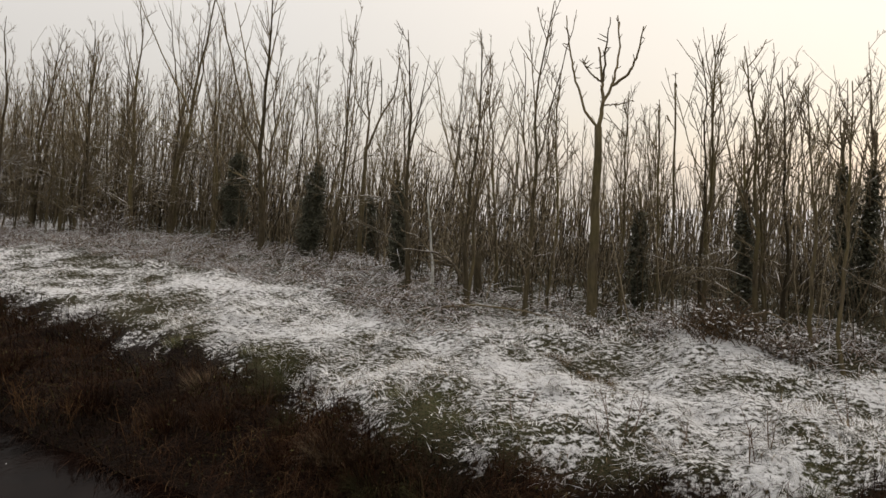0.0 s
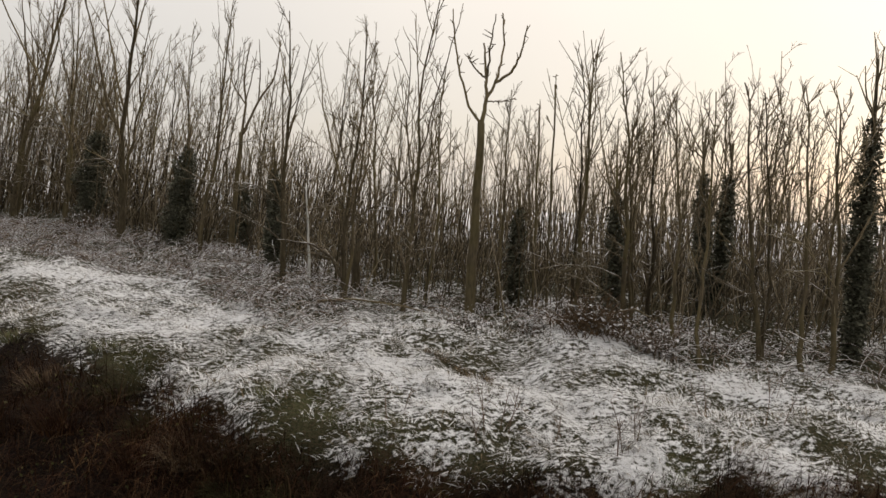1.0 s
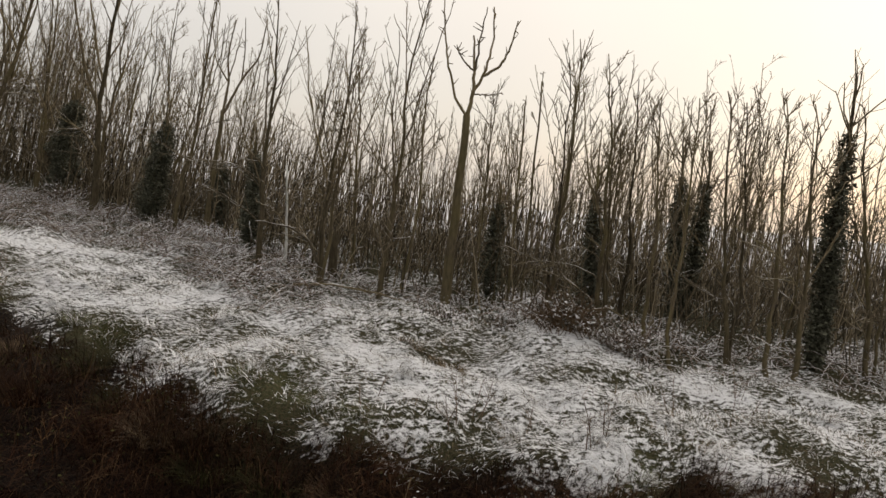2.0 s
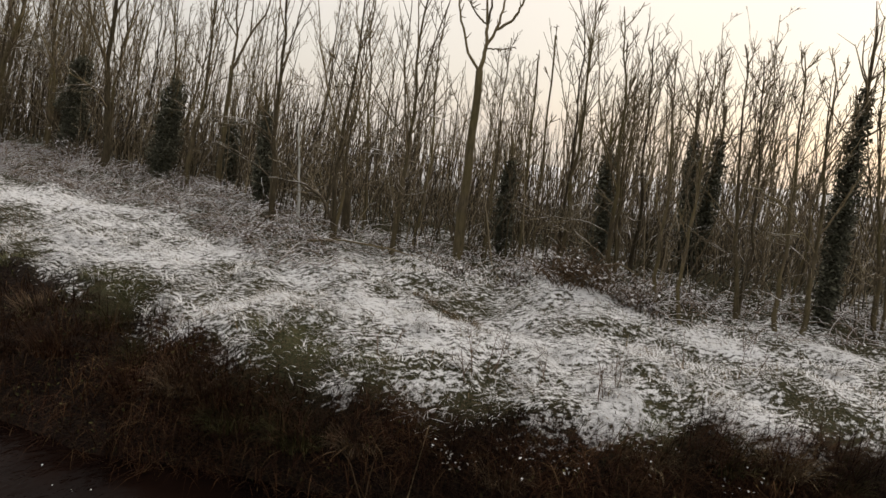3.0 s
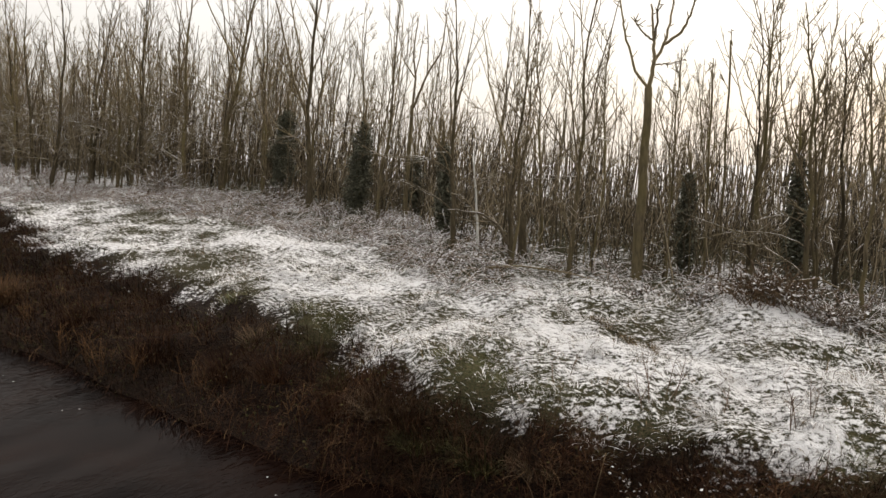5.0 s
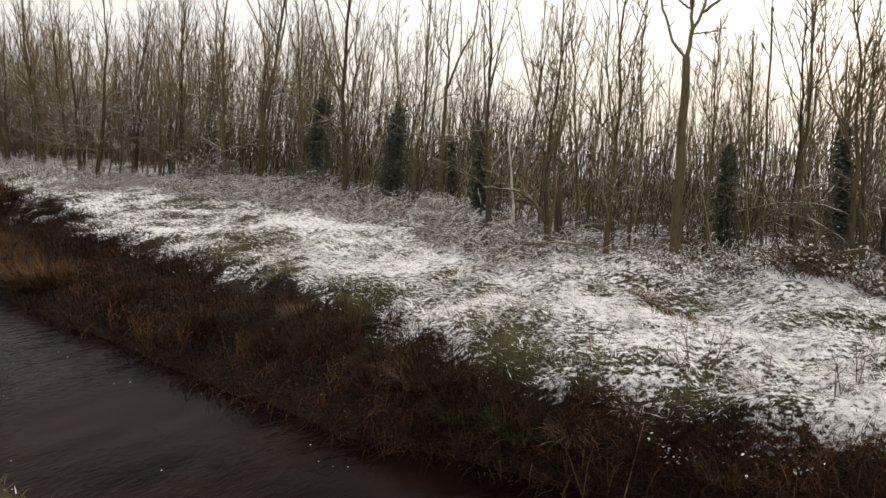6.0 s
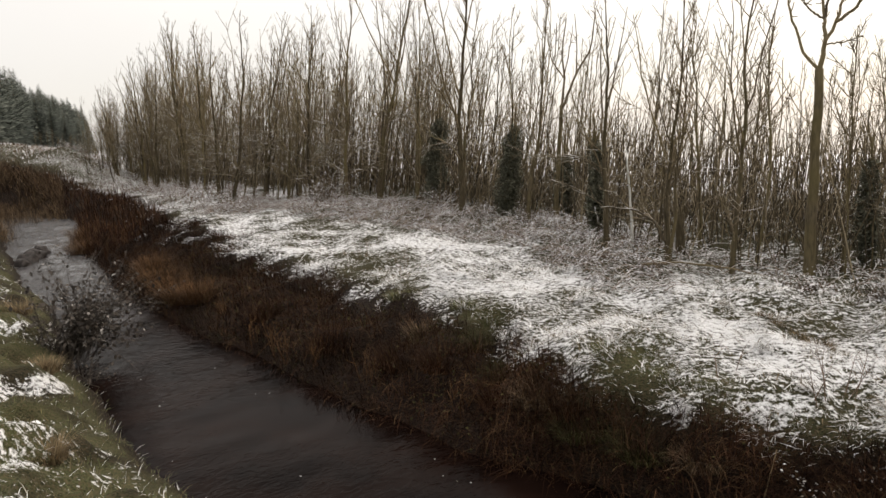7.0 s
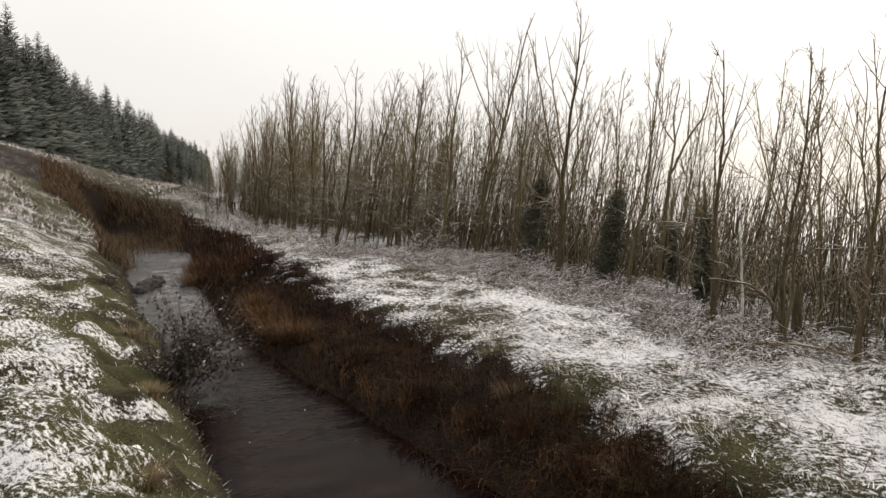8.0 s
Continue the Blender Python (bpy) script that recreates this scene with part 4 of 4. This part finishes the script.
x, y = scatter(230000, -19, 12, 5, 23, lambda x, y: on_meadow(x, y) & (edge_d(x, y) < 1.5) & clumpy(x, y, 0.3, 0.62) & (rng.random(len(x)) < np.clip(15 / np.hypot(x, y), 0, 1) ** 1.5))
lay("field_grass", x, y, (0.08, 0.24), (0.009, 0.022), (1.22, 0.2), (0.5, 0.3), FIELD_GRASS, "flattened winter grass half buried in snow", "grass", az=combed(x, y))
x, y = scatter(48000, -45, -6, 9, 42, lambda x, y: on_meadow(x, y) & (edge_d(x, y) < 1) & (np.hypot(x, y) > 18) & clumpy(x, y, 0.8, 0.7))
lay("field_grass", x, y, (0.2, 0.45), (0.014, 0.03), (1.2, 0.22), (0.5, 0.3), FIELD_GRASS, "flattened winter grass half buried in snow", "grass", az=combed(x, y))
x, y = scatter(250000, -6, 8, 5.3, 14, lambda x, y: on_meadow(x, y) & (edge_d(x, y) < 0) & clumpy(x, y, 0.17, 0.5))
lay("field_grass", x, y, (0.05, 0.15), (0.006, 0.015), (1.15, 0.28), (0.8, 0.4), FIELD_GRASS, "tufts of winter grass bowed under snow", "grass", az=combed(x, y) + rng.normal(0, 0.5, len(x)))

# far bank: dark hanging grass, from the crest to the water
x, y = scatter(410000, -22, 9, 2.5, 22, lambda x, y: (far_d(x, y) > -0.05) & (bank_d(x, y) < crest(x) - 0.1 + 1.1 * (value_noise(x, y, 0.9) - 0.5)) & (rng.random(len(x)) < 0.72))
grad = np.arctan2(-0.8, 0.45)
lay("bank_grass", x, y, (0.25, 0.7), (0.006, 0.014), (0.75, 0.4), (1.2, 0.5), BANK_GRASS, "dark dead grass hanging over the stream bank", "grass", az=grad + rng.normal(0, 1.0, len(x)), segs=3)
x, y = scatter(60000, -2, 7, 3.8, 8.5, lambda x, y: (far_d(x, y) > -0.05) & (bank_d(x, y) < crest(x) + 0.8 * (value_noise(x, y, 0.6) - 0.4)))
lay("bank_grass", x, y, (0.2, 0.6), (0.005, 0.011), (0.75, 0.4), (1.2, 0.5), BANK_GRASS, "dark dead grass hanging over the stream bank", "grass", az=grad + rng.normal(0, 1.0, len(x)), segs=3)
x, y = scatter(105000, -26, 12, 1.5, 26, lambda x, y: (far_d(x, y) > 0.1) & (bank_d(x, y) < crest(x) + 0.15) & (value_noise(x, y, 0.7) + 0.35 * rng.random(len(x)) + 0.35 * smooth(0.5, 1.3, bank_d(x, y)) > 0.98))
lay("bank_herbs", x, y, (0.12, 0.32), (0.01, 0.024), (0.7, 0.4), (0.9, 0.4), BANK_GREEN, "dark green herbage on the stream bank", "herbage", az=grad + rng.normal(0, 1.2, len(x)))
x, y = scatter(30000, -14, 8, 3, 16, lambda x, y: (far_d(x, y) > -0.1) & (bank_d(x, y) < crest(x) - 0.5) & (value_noise(x, y, 0.45) + 0.25 * rng.random(len(x)) > 0.52))
me = leaves("bank_leaves", np.stack([x, y, height(x, y) + rng.uniform(0.02, 0.3, len(x))], 1), rng.uniform(0.02, 0.055, len(x)), BANK_GREEN, 1.0, 0.4)
tagged(new("bank_leaves", me), "dark leafy herbs and ivy low on the stream bank", "herbage", kind="stuff")
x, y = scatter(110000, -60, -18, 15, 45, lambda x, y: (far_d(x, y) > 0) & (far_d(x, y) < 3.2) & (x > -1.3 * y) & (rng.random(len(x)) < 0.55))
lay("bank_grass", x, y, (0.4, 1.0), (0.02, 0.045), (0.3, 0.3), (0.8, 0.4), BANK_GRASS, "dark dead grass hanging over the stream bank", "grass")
x, y = scatter(110000, -60, -28, 20, 44, lambda x, y: (far_d(x, y) < 2.6) & (near_d(x, y) < 1.1) & (np.hypot(x, y) > 33) & (np.abs(np.degrees(np.arctan2(x, y)) + 51.3) < 4.7) & ((np.maximum(far_d(x, y), near_d(x, y)) > -0.2) | (x < -1.2 * y) | (np.hypot(x, y) > 45)))
lay("reeds", x, y, (0.4, 1.1), (0.02, 0.045), (0.4, 0.3), (0.8, 0.3), REED, "tall brown reeds where the stream bends", "reeds")

# rough grass on the rise and round the stream's head
x, y = scatter(120000, -95, -13, 6, 82, lambda x, y: (np.maximum(far_d(x, y) - 3, near_d(x, y) - 1.0) > 0) & (edge_d(x, y) < 3) & (np.degrees(np.arctan2(x, y)) > -66) & (np.hypot(x, y) > np.where(near_d(x, y) > 0, 17, 30)) & (value_noise(x, y, 3.0) + 0.5 * value_noise(x, y, 0.9) + 0.4 * rng.random(len(x)) > 0.86))
near = np.hypot(x, y) < 36
lay("rough_grass", x[~near], y[~near], (0.25, 0.7), (0.025, 0.06), (0.7, 0.35), (0.8, 0.3), BRAMBLE, "brown dead grass and low brush standing out of thin snow", "grass")
lay("rough_grass", x[near], y[near], (0.12, 0.34), (0.01, 0.022), (0.8, 0.35), (0.8, 0.3), REED, "brown dead grass standing out of thin snow", "grass")

# near bank
x, y = scatter(130000, -24, -3, -2, 18, lambda x, y: (near_d(x, y) > 0.0) & (near_d(x, y) < 8) & (value_noise(x, y, 0.4) + 0.35 * rng.random(len(x)) > np.where(near_d(x, y) < 1.6, 0.5, 0.72)) & (np.hypot(x, y) > 4.0) & (rng.random(len(x)) < np.clip(9 / np.hypot(x, y), 0, 1)))
lay("near_bank_grass", x, y, (0.06, 0.2), (0.006, 0.013), (0.8, 0.35), (0.8, 0.35), GREEN_GRASS, "short green grass showing through thin snow", "grass")


def rush_tussock(x, y, tall, spread, n, material, label, name="rush_tussock"):
    r0 = np.random.default_rng(int(abs(x * 131 + y * 17)))
    a = r0.uniform(0, 2 * np.pi, n)
    q = spread * 0.4 * np.sqrt(r0.uniform(0, 1, n))
    base = np.stack([q * np.cos(a), q * np.sin(a), np.full(n, -0.06)], 1)
    me = blades(name, base, a + r0.normal(0, 0.5, n), tall * r0.uniform(0.6, 1.15, n), r0.uniform(0.006, 0.014, n), r0.normal(0.3, 0.2, n), r0.normal(1.1, 0.4, n), material)
    t = new(name, me)
    t.location = (x, y, float(height(x, y)))
    return tagged(t, label, "rush tussock", "tussocks along the stream")


for x, y, tall, spread in ((-11.1, 13.3, 0.75, 1.1), (-11.9, 14.0, 0.8, 1.2), (-12.9, 14.6, 0.75, 1.2), (-10.3, 12.9, 0.65, 1.0), (-13.8, 15.6, 0.7, 1.0), (-21.5, 20.8, 0.9, 1.6), (-24.0, 23.4, 0.9, 1.6)):
    rush_tussock(x, y, tall, spread, 900, RUSSET, "russet dead rush tussock on the stream bank")
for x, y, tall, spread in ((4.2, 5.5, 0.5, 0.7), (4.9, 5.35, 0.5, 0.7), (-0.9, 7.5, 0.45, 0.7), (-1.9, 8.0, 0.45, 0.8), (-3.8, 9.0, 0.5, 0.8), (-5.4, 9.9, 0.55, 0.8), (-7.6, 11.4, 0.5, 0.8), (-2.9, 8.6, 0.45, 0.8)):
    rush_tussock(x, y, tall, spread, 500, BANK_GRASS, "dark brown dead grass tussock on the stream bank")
for k, (x, y, tall, spread) in enumerate(((0.0, 6.75, 0.36, 0.7), (0.6, 6.5, 0.34, 0.6), (-0.7, 7.15, 0.4, 0.7), (-1.3, 7.6, 0.4, 0.7), (-1.9, 8.5, 0.38, 0.7), (2.0, 6.0, 0.34, 0.5), (-2.5, 9.3, 0.42, 0.7), (-3.6, 10.0, 0.42, 0.7))):
    rush_tussock(x, y, tall, spread, 420, REED if k % 2 else BANK_GREEN, "olive-brown rough grass tussock below the bank's crest")
for k, (x, y, tall, spread) in enumerate(((4.3, 5.75, 0.4, 0.5), (4.9, 5.6, 0.42, 0.5), (5.4, 5.45, 0.4, 0.5), (3.6, 5.95, 0.34, 0.4), (5.0, 5.15, 0.45, 0.5))):
    rush_tussock(x, y, tall, spread, 260, STRAW if k % 2 else BANK_GREEN, "tawny and olive grass tussock hanging over the bank")
for x, y, tall, spread in ((-6.0, 4.6, 0.32, 0.35), (-9.0, 7.3, 0.35, 0.5), (-13.0, 10.3, 0.45, 0.7)):
    rush_tussock(x, y, tall, spread, 450, STRAW, "tawny dead grass tussock on the near bank")
for x, y, tall, spread in ((0.05, 7.8, 0.38, 0.8), (0.4, 7.5, 0.34, 0.7), (-0.4, 8.1, 0.36, 0.6), (0.8, 7.3, 0.28, 0.5), (-2.5, 10.1, 0.38, 0.7), (-3.0, 10.5, 0.34, 0.6), (3.7, 6.35, 0.32, 0.5), (4.5, 6.1, 0.3, 0.5), (-4.6, 11.4, 0.36, 0.7)):
    rush_tussock(x, y, tall * 0.6, spread * 0.9, 230, GREEN_GRASS, "green grass tussock flecked with snow on the bank's crest")


SNOWY_TUFTS = []
for k in range(6):
    r0 = np.random.default_rng(400 + k)
    n = 150
    a, q = r0.uniform(0, 2 * np.pi, n), 0.13 * np.sqrt(r0.uniform(0, 1, n))
    sweep = r0.uniform(0, 6.28)
    SNOWY_TUFTS.append(blades("grass_tussock", np.stack([q * np.cos(a), q * np.sin(a), np.full(n, -0.04)], 1), sweep + r0.normal(0, 1.0, n), r0.uniform(0.12, 0.3, n), r0.uniform(0.007, 0.016, n), r0.normal(0.85, 0.25, n), r0.normal(1.2, 0.3, n), FIELD_GRASS, 3))
rq = np.random.default_rng(77)
made = 0
while made < 46:
    x, y = rq.uniform(-7, 7), rq.uniform(6.3, 15)
    if float(bank_d(np.array(x), np.array(y))) < float(crest(x)) or float(edge_d(x, y)) > -0.6 or rq.random() > min(1.0, 9 / math.hypot(x, y)):
        continue
    t = new("grass_tussock", SNOWY_TUFTS[made % 6])
    t.location, t.rotation_euler, t.scale = (x, y, float(height(x, y))), (0, 0, rq.uniform(0, 6.28)), (rq.uniform(0.7, 1.2),) * 3
    tagged(t, "tuft of winter grass bowed under snow", "grass tussock", "tussocks in the meadow")
    made += 1
for k in range(16):
    rush_tussock(1.66 + 0.036 * k + 0.05 * math.sin(k * 5), 10.15 - 0.12 * k, 0.17, 0.17, 90, STRAW if k % 3 == 0 else BANK_GREEN if k % 3 == 1 else REED, "olive-brown grass tuft in a line across the snow", "grass_tussock")


# ---- brambles and brush ----
def bramble_arcs(tubes, x, y, n, reach, r, z=None):
    for _ in range(n):
        a = r.uniform(0, 2 * np.pi)
        p = np.array([x + r.normal(0, reach * 0.3), y + r.normal(0, reach * 0.3), 0.0])
        p[2] = float(height(p[0], p[1])) - 0.03
        tubes.add(bent(p, (math.cos(a) * 0.7, math.sin(a) * 0.7, 1.0), reach * r.uniform(0.6, 1.5), 5, 0.12, -0.28, r), 0.0095, 0.005, 3)


rb = np.random.default_rng(33)
brush = Tubes()
for _ in range(1500):
    x = rb.uniform(-20, 13)
    y = np.interp(x, EDGE_X, EDGE_Y) + rb.uniform(-4.2, 1.5)
    if far_d(np.array(x), np.array(y)) < 2.0 or (x > 0.3 and (y < np.interp(x, EDGE_X, EDGE_Y) - 1.0 or rb.random() < 0.5)):
        continue
    bramble_arcs(brush, x, y, 7, rb.uniform(0.3, 0.8), rb)
for _ in range(230):
    x = rb.uniform(-46, -19)
    y = np.interp(x, EDGE_X, EDGE_Y) + rb.uniform(-3.2, 2.5)
    if far_d(np.array(x), np.array(y)) > 3.5:
        bramble_arcs(brush, x, y, 7, rb.uniform(0.7, 1.3), rb)
x, y = scatter(120000, -20, 13, 8, 30, lambda x, y: (brushy(x, y) > 0.35) & (edge_d(x, y) < 2.5) & (far_d(x, y) > 2.0) & clumpy(x, y, 0.45, 0.72))
me = leaves("bramble_leaves", np.stack([x, y, height(x, y) + rng.uniform(0.0, 0.32, len(x)) * value_noise(x, y, 0.5)], 1), rng.uniform(0.03, 0.075, len(x)), BRAMBLE_LEAF, 0.8, 0.3)
tagged(new("bramble_leaves", me), "withered bramble leaves and bracken dusted with snow", "undergrowth", kind="stuff")
tagged(new("brambles", brush.build("brambles", BRAMBLE)), "snow-dusted tangle of brambles and dead brush", "undergrowth", kind="stuff")


def bush(x, y, wide, tall, n_canes, n_leaves, material, label, group="", leaf_size=(0.05, 0.1), lean=(0, 0), cane_material=None, splay=0.5):
    """Arching canes with leaves along them."""
    r = np.random.default_rng(int(abs(x * 57 + y * 91)))
    t = new("bush")
    t.location = (x, y, float(height(x, y)))
    paths, canes = [], []
    for _ in range(n_canes):
        a = r.uniform(0, 2 * np.pi)
        p = (r.normal(0, wide * 0.2), r.normal(0, wide * 0.2), -0.05)
        paths.append(bent(p, (math.cos(a) * splay + lean[0], math.sin(a) * splay + lean[1], 1.0), tall * r.uniform(0.7, 1.5), 6, 0.13, -0.15, r))
        canes.append(Tubes())
        canes[-1].add(paths[-1], 0.008, 0.004, 3)
    for one in canes:
        part("cane", one.build("cane", cane_material or BRAMBLE), t)
    c = np.array([along(paths[r.integers(n_canes)], r.uniform(0.25, 1))[0] for _ in range(n_leaves)]) + r.normal(0, 0.035, (n_leaves, 3))
    c[:, 2] = np.maximum(c[:, 2], 0.02)
    part("foliage", leaves("foliage", c, r.uniform(*leaf_size, n_leaves), material, 1.0, 0.5), t)
    return tagged(t, label, "bush", group)


bush(4.45, 10.35, 1.2, 0.55, 240, 500, BRAMBLE_LEAF, "brown bramble mound dusted with snow", "bramble mounds", cane_material=REED)
bush(5.2, 9.75, 0.9, 0.5, 120, 420, BRAMBLE_LEAF, "low bramble mound with snow on its leaves", "bramble mounds")
bush(3.6, 10.9, 1.0, 0.3, 90, 380, BRAMBLE_LEAF, "low bramble mound with snow on its leaves", "bramble mounds")
bush(2.6, 11.3, 0.9, 0.26, 70, 300, BRAMBLE_LEAF, "low bramble mound with snow on its leaves", "bramble mounds")
bush(-13.6, 27.0, 1.8, 1.3, 120, 900, BRAMBLE_LEAF, "dark evergreen scrub at the foot of the trees", "bramble mounds")
bush(-7.6, 24.3, 1.0, 0.9, 80, 500, BRAMBLE_LEAF, "dark scrub dusted with snow at the foot of the trees", "bramble mounds")
for x, y, w, h in ((2.1, 6.05, 0.5, 0.3), (2.7, 5.95, 0.45, 0.3), (3.5, 5.85, 0.5, 0.35), (1.5, 6.2, 0.4, 0.25), (4.3, 5.6, 0.5, 0.35)):
    bush(x, y, w * 0.55, h, 16, 46, BRAMBLE_LEAF, "low bramble on the stream bank with flecks of snow", "bank brambles", (0.025, 0.05), (0, 0), BANK_GRASS)
bush(-10.6, 9.2, 1.0, 1.65, 110, 2800, DRY_LEAF, "leggy bush with withered dark leaves hanging over the stream", "bushes at the water", (0.06, 0.12), (0.3, 0.2), DRY_LEAF, 0.24)
bush(-9.6, 8.5, 0.7, 0.6, 30, 160, DRY_LEAF, "low bush with withered leaves at the water", "bushes at the water", (0.05, 0.09), (0.3, 0.3), DRY_LEAF)
bush(-20.3, 15.7, 0.7, 0.8, 30, 160, DRY_LEAF, "small leafless bush at the water's edge", "bushes at the water", leaf_size=(0.05, 0.09), cane_material=DRY_LEAF)


def weed(x, y, tall, n, label, material=BRAMBLE):
    r = np.random.default_rng(int(abs(x * 71 + y * 13)))
    t = new("dead_weed")
    t.location = (x, y, float(height(x, y)))
    for _ in range(n):
        stalk = Tubes()
        p = bent((r.normal(0, 0.07), r.normal(0, 0.07), -0.05), (r.normal(0, 0.2), r.normal(0, 0.2), 1), tall * r.uniform(0.6, 1.1), 5, 0.06, 0.0, r)
        stalk.add(p, 0.006, 0.003, 4)
        for _ in range(5):
            q, d = along(p, r.uniform(0.35, 1))
            stalk.add(bent(q, (r.normal(0, 0.8), r.normal(0, 0.8), 0.8), r.uniform(0.06, 0.2), 2, 0.1, 0.05, r), 0.004, 0.0025, 3)
        part("stalk", stalk.build("stalk", material), t)
    return tagged(t, label, "weed", "dead weeds on the bank")


for x, y, tall, n in ((1.98, 7.15, 0.75, 3), (3.24, 6.6, 0.6, 3), (2.15, 7.3, 0.6, 2), (1.75, 7.0, 0.5, 2), (3.5, 6.8, 0.5, 2), (4.6, 7.2, 0.6, 2), (0.9, 7.5, 0.45, 2), (2.7, 6.9, 0.5, 2), (5.4, 7.0, 0.6, 2), (-5.2, 13.6, 0.6, 3), (-7.0, 15.5, 0.6, 3), (6.2, 8.2, 0.6, 3)):
    weed(x, y, tall, n, "thin dead weed stalks standing in the snow")
for x, y, tall, n in ((-6.1, 9.75, 0.7, 6), (-6.6, 10.05, 0.75, 6), (-5.5, 9.4, 0.6, 5), (-7.4, 10.6, 0.7, 5), (-4.2, 8.7, 0.6, 4), (-2.4, 7.8, 0.5, 4), (4.5, 5.3, 0.5, 5), (-8.8, 11.5, 0.7, 5)):
    weed(x, y, tall, n, "reddish dead stalks standing on the stream bank", RUSSET)


def cane(pts, r0, r1, label, name="reed_plant", material=STRAW):
    t = Tubes()
    pts = np.array(pts, float)
    k = np.linspace(0, len(pts) - 1, 10)
    t.add(np.stack([np.interp(k, np.arange(len(pts)), pts[:, c]) for c in range(3)], 1), r0, r1, 5)
    return tagged(new(name, t.build(name, material)), label, "dead plant")


cane([(1.05, 6.05, 0.0), (1.15, 6.2, 0.3), (1.3, 6.45, 0.72)], 0.009, 0.005, "pale dead reed stem leaning against the bank")
cane([(0.65, 6.1, 0.0), (0.5, 6.3, 0.4), (0.25, 6.5, 0.62)], 0.008, 0.004, "bare twig standing at the water's edge", material=REED)
cane([(0.65, 6.1, 0.0), (0.72, 6.3, 0.3), (0.9, 6.6, 0.7)], 0.009, 0.004, "bare twig standing at the water's edge", material=REED)
cane([(-6.9, 9.9, 0.1), (-6.6, 9.9, 0.4), (-6.25, 10.0, 0.72)], 0.005, 0.003, "thin brown dead stem leaning against the bank", material=RUSSET)
cane([(0.0, 13.2, 1.2), (0.7, 12.9, 1.32), (1.6, 12.5, 1.28), (2.2, 12.1, 1.2)], 0.028, 0.01, "fallen snow-covered branch below the trees", "fallen_branch", TWIG)
cane([(4.5, 11.2, 1.2), (4.9, 10.9, 1.55), (5.4, 10.8, 1.65), (5.7, 10.6, 1.5)], 0.03, 0.01, "broken snow-covered branch in the brambles", "fallen_branch", TWIG)
cane([(-6.0, 23.2, 1.1), (-5.2, 22.6, 1.5), (-4.4, 22.2, 1.4)], 0.03, 0.01, "broken snow-covered branch in the brambles", "fallen_branch", TWIG)


# ---- stones, snow lumps and foam ----
def lump(name, x, y, z, size, material, label, category, seed, group="", turn=0.0):
    bm = bmesh.new()
    bmesh.ops.create_icosphere(bm, subdivisions=3, radius=1)
    for v in bm.verts:
        k = 0.75 + 0.5 * noise.noise(v.co * 1.3 + Vector((seed, 0, 0))) + 0.12 * noise.noise(v.co * 4 + Vector((0, seed, 0)))
        v.co = Vector((v.co.x * size[0] * k, v.co.y * size[1] * k, v.co.z * size[2] * k))
    me = bpy.data.meshes.new(name)
    bm.to_mesh(me)
    bm.free()
    me.materials.append(material)
    me.polygons.foreach_set("use_smooth", [True] * len(me.polygons))
    ob = new(name, me)
    ob.location, ob.rotation_euler = (x, y, z), (0, 0, turn)
    return tagged(ob, label, category, group)


for k, (x, y, a) in enumerate(((-22.7, 19.6, 0.46), (-22.2, 18.8, 0.52), (-23.4, 20.5, 0.42), (-21.7, 18.1, 0.34))):
    lump("stone", x, y, 0.1, (a, a * 0.75, a * 0.7), STONE, "dark wet stone standing in the stream", "stone", k * 3.1, "stones in the stream")
lump("snow_mound", -6.67, 5.0, float(height(-6.67, 5.0)) + 0.03, (0.44, 0.2, 0.09), SNOW, "long heap of fresh snow on the grassy bank", "snow", 9.1, "", 2.5)

fv, ff = [], []
for k in range(22):
    x = rb.uniform(-9, 2)
    y = rb.uniform(np.interp(x, NEAR_X, NEAR_Y) + 0.3, np.interp(x, FAR_X, FAR_Y) - 0.4)
    s = rb.uniform(0.004, 0.011)
    o = len(fv)
    ang = np.linspace(0, 2 * np.pi, 7, endpoint=False)
    fv += [(x + s * math.cos(a) * rb.uniform(0.7, 1.3), y + s * math.sin(a) * rb.uniform(0.7, 1.3), 0.012) for a in ang] + [(x, y, 0.012 + s * 0.6)]
    ff += [(o + i, o + (i + 1) % 7, o + 7) for i in range(7)]
tagged(new("foam", mesh("foam", fv, ff, SNOW)), "small flecks of white foam drifting on the stream", "foam", kind="stuff")
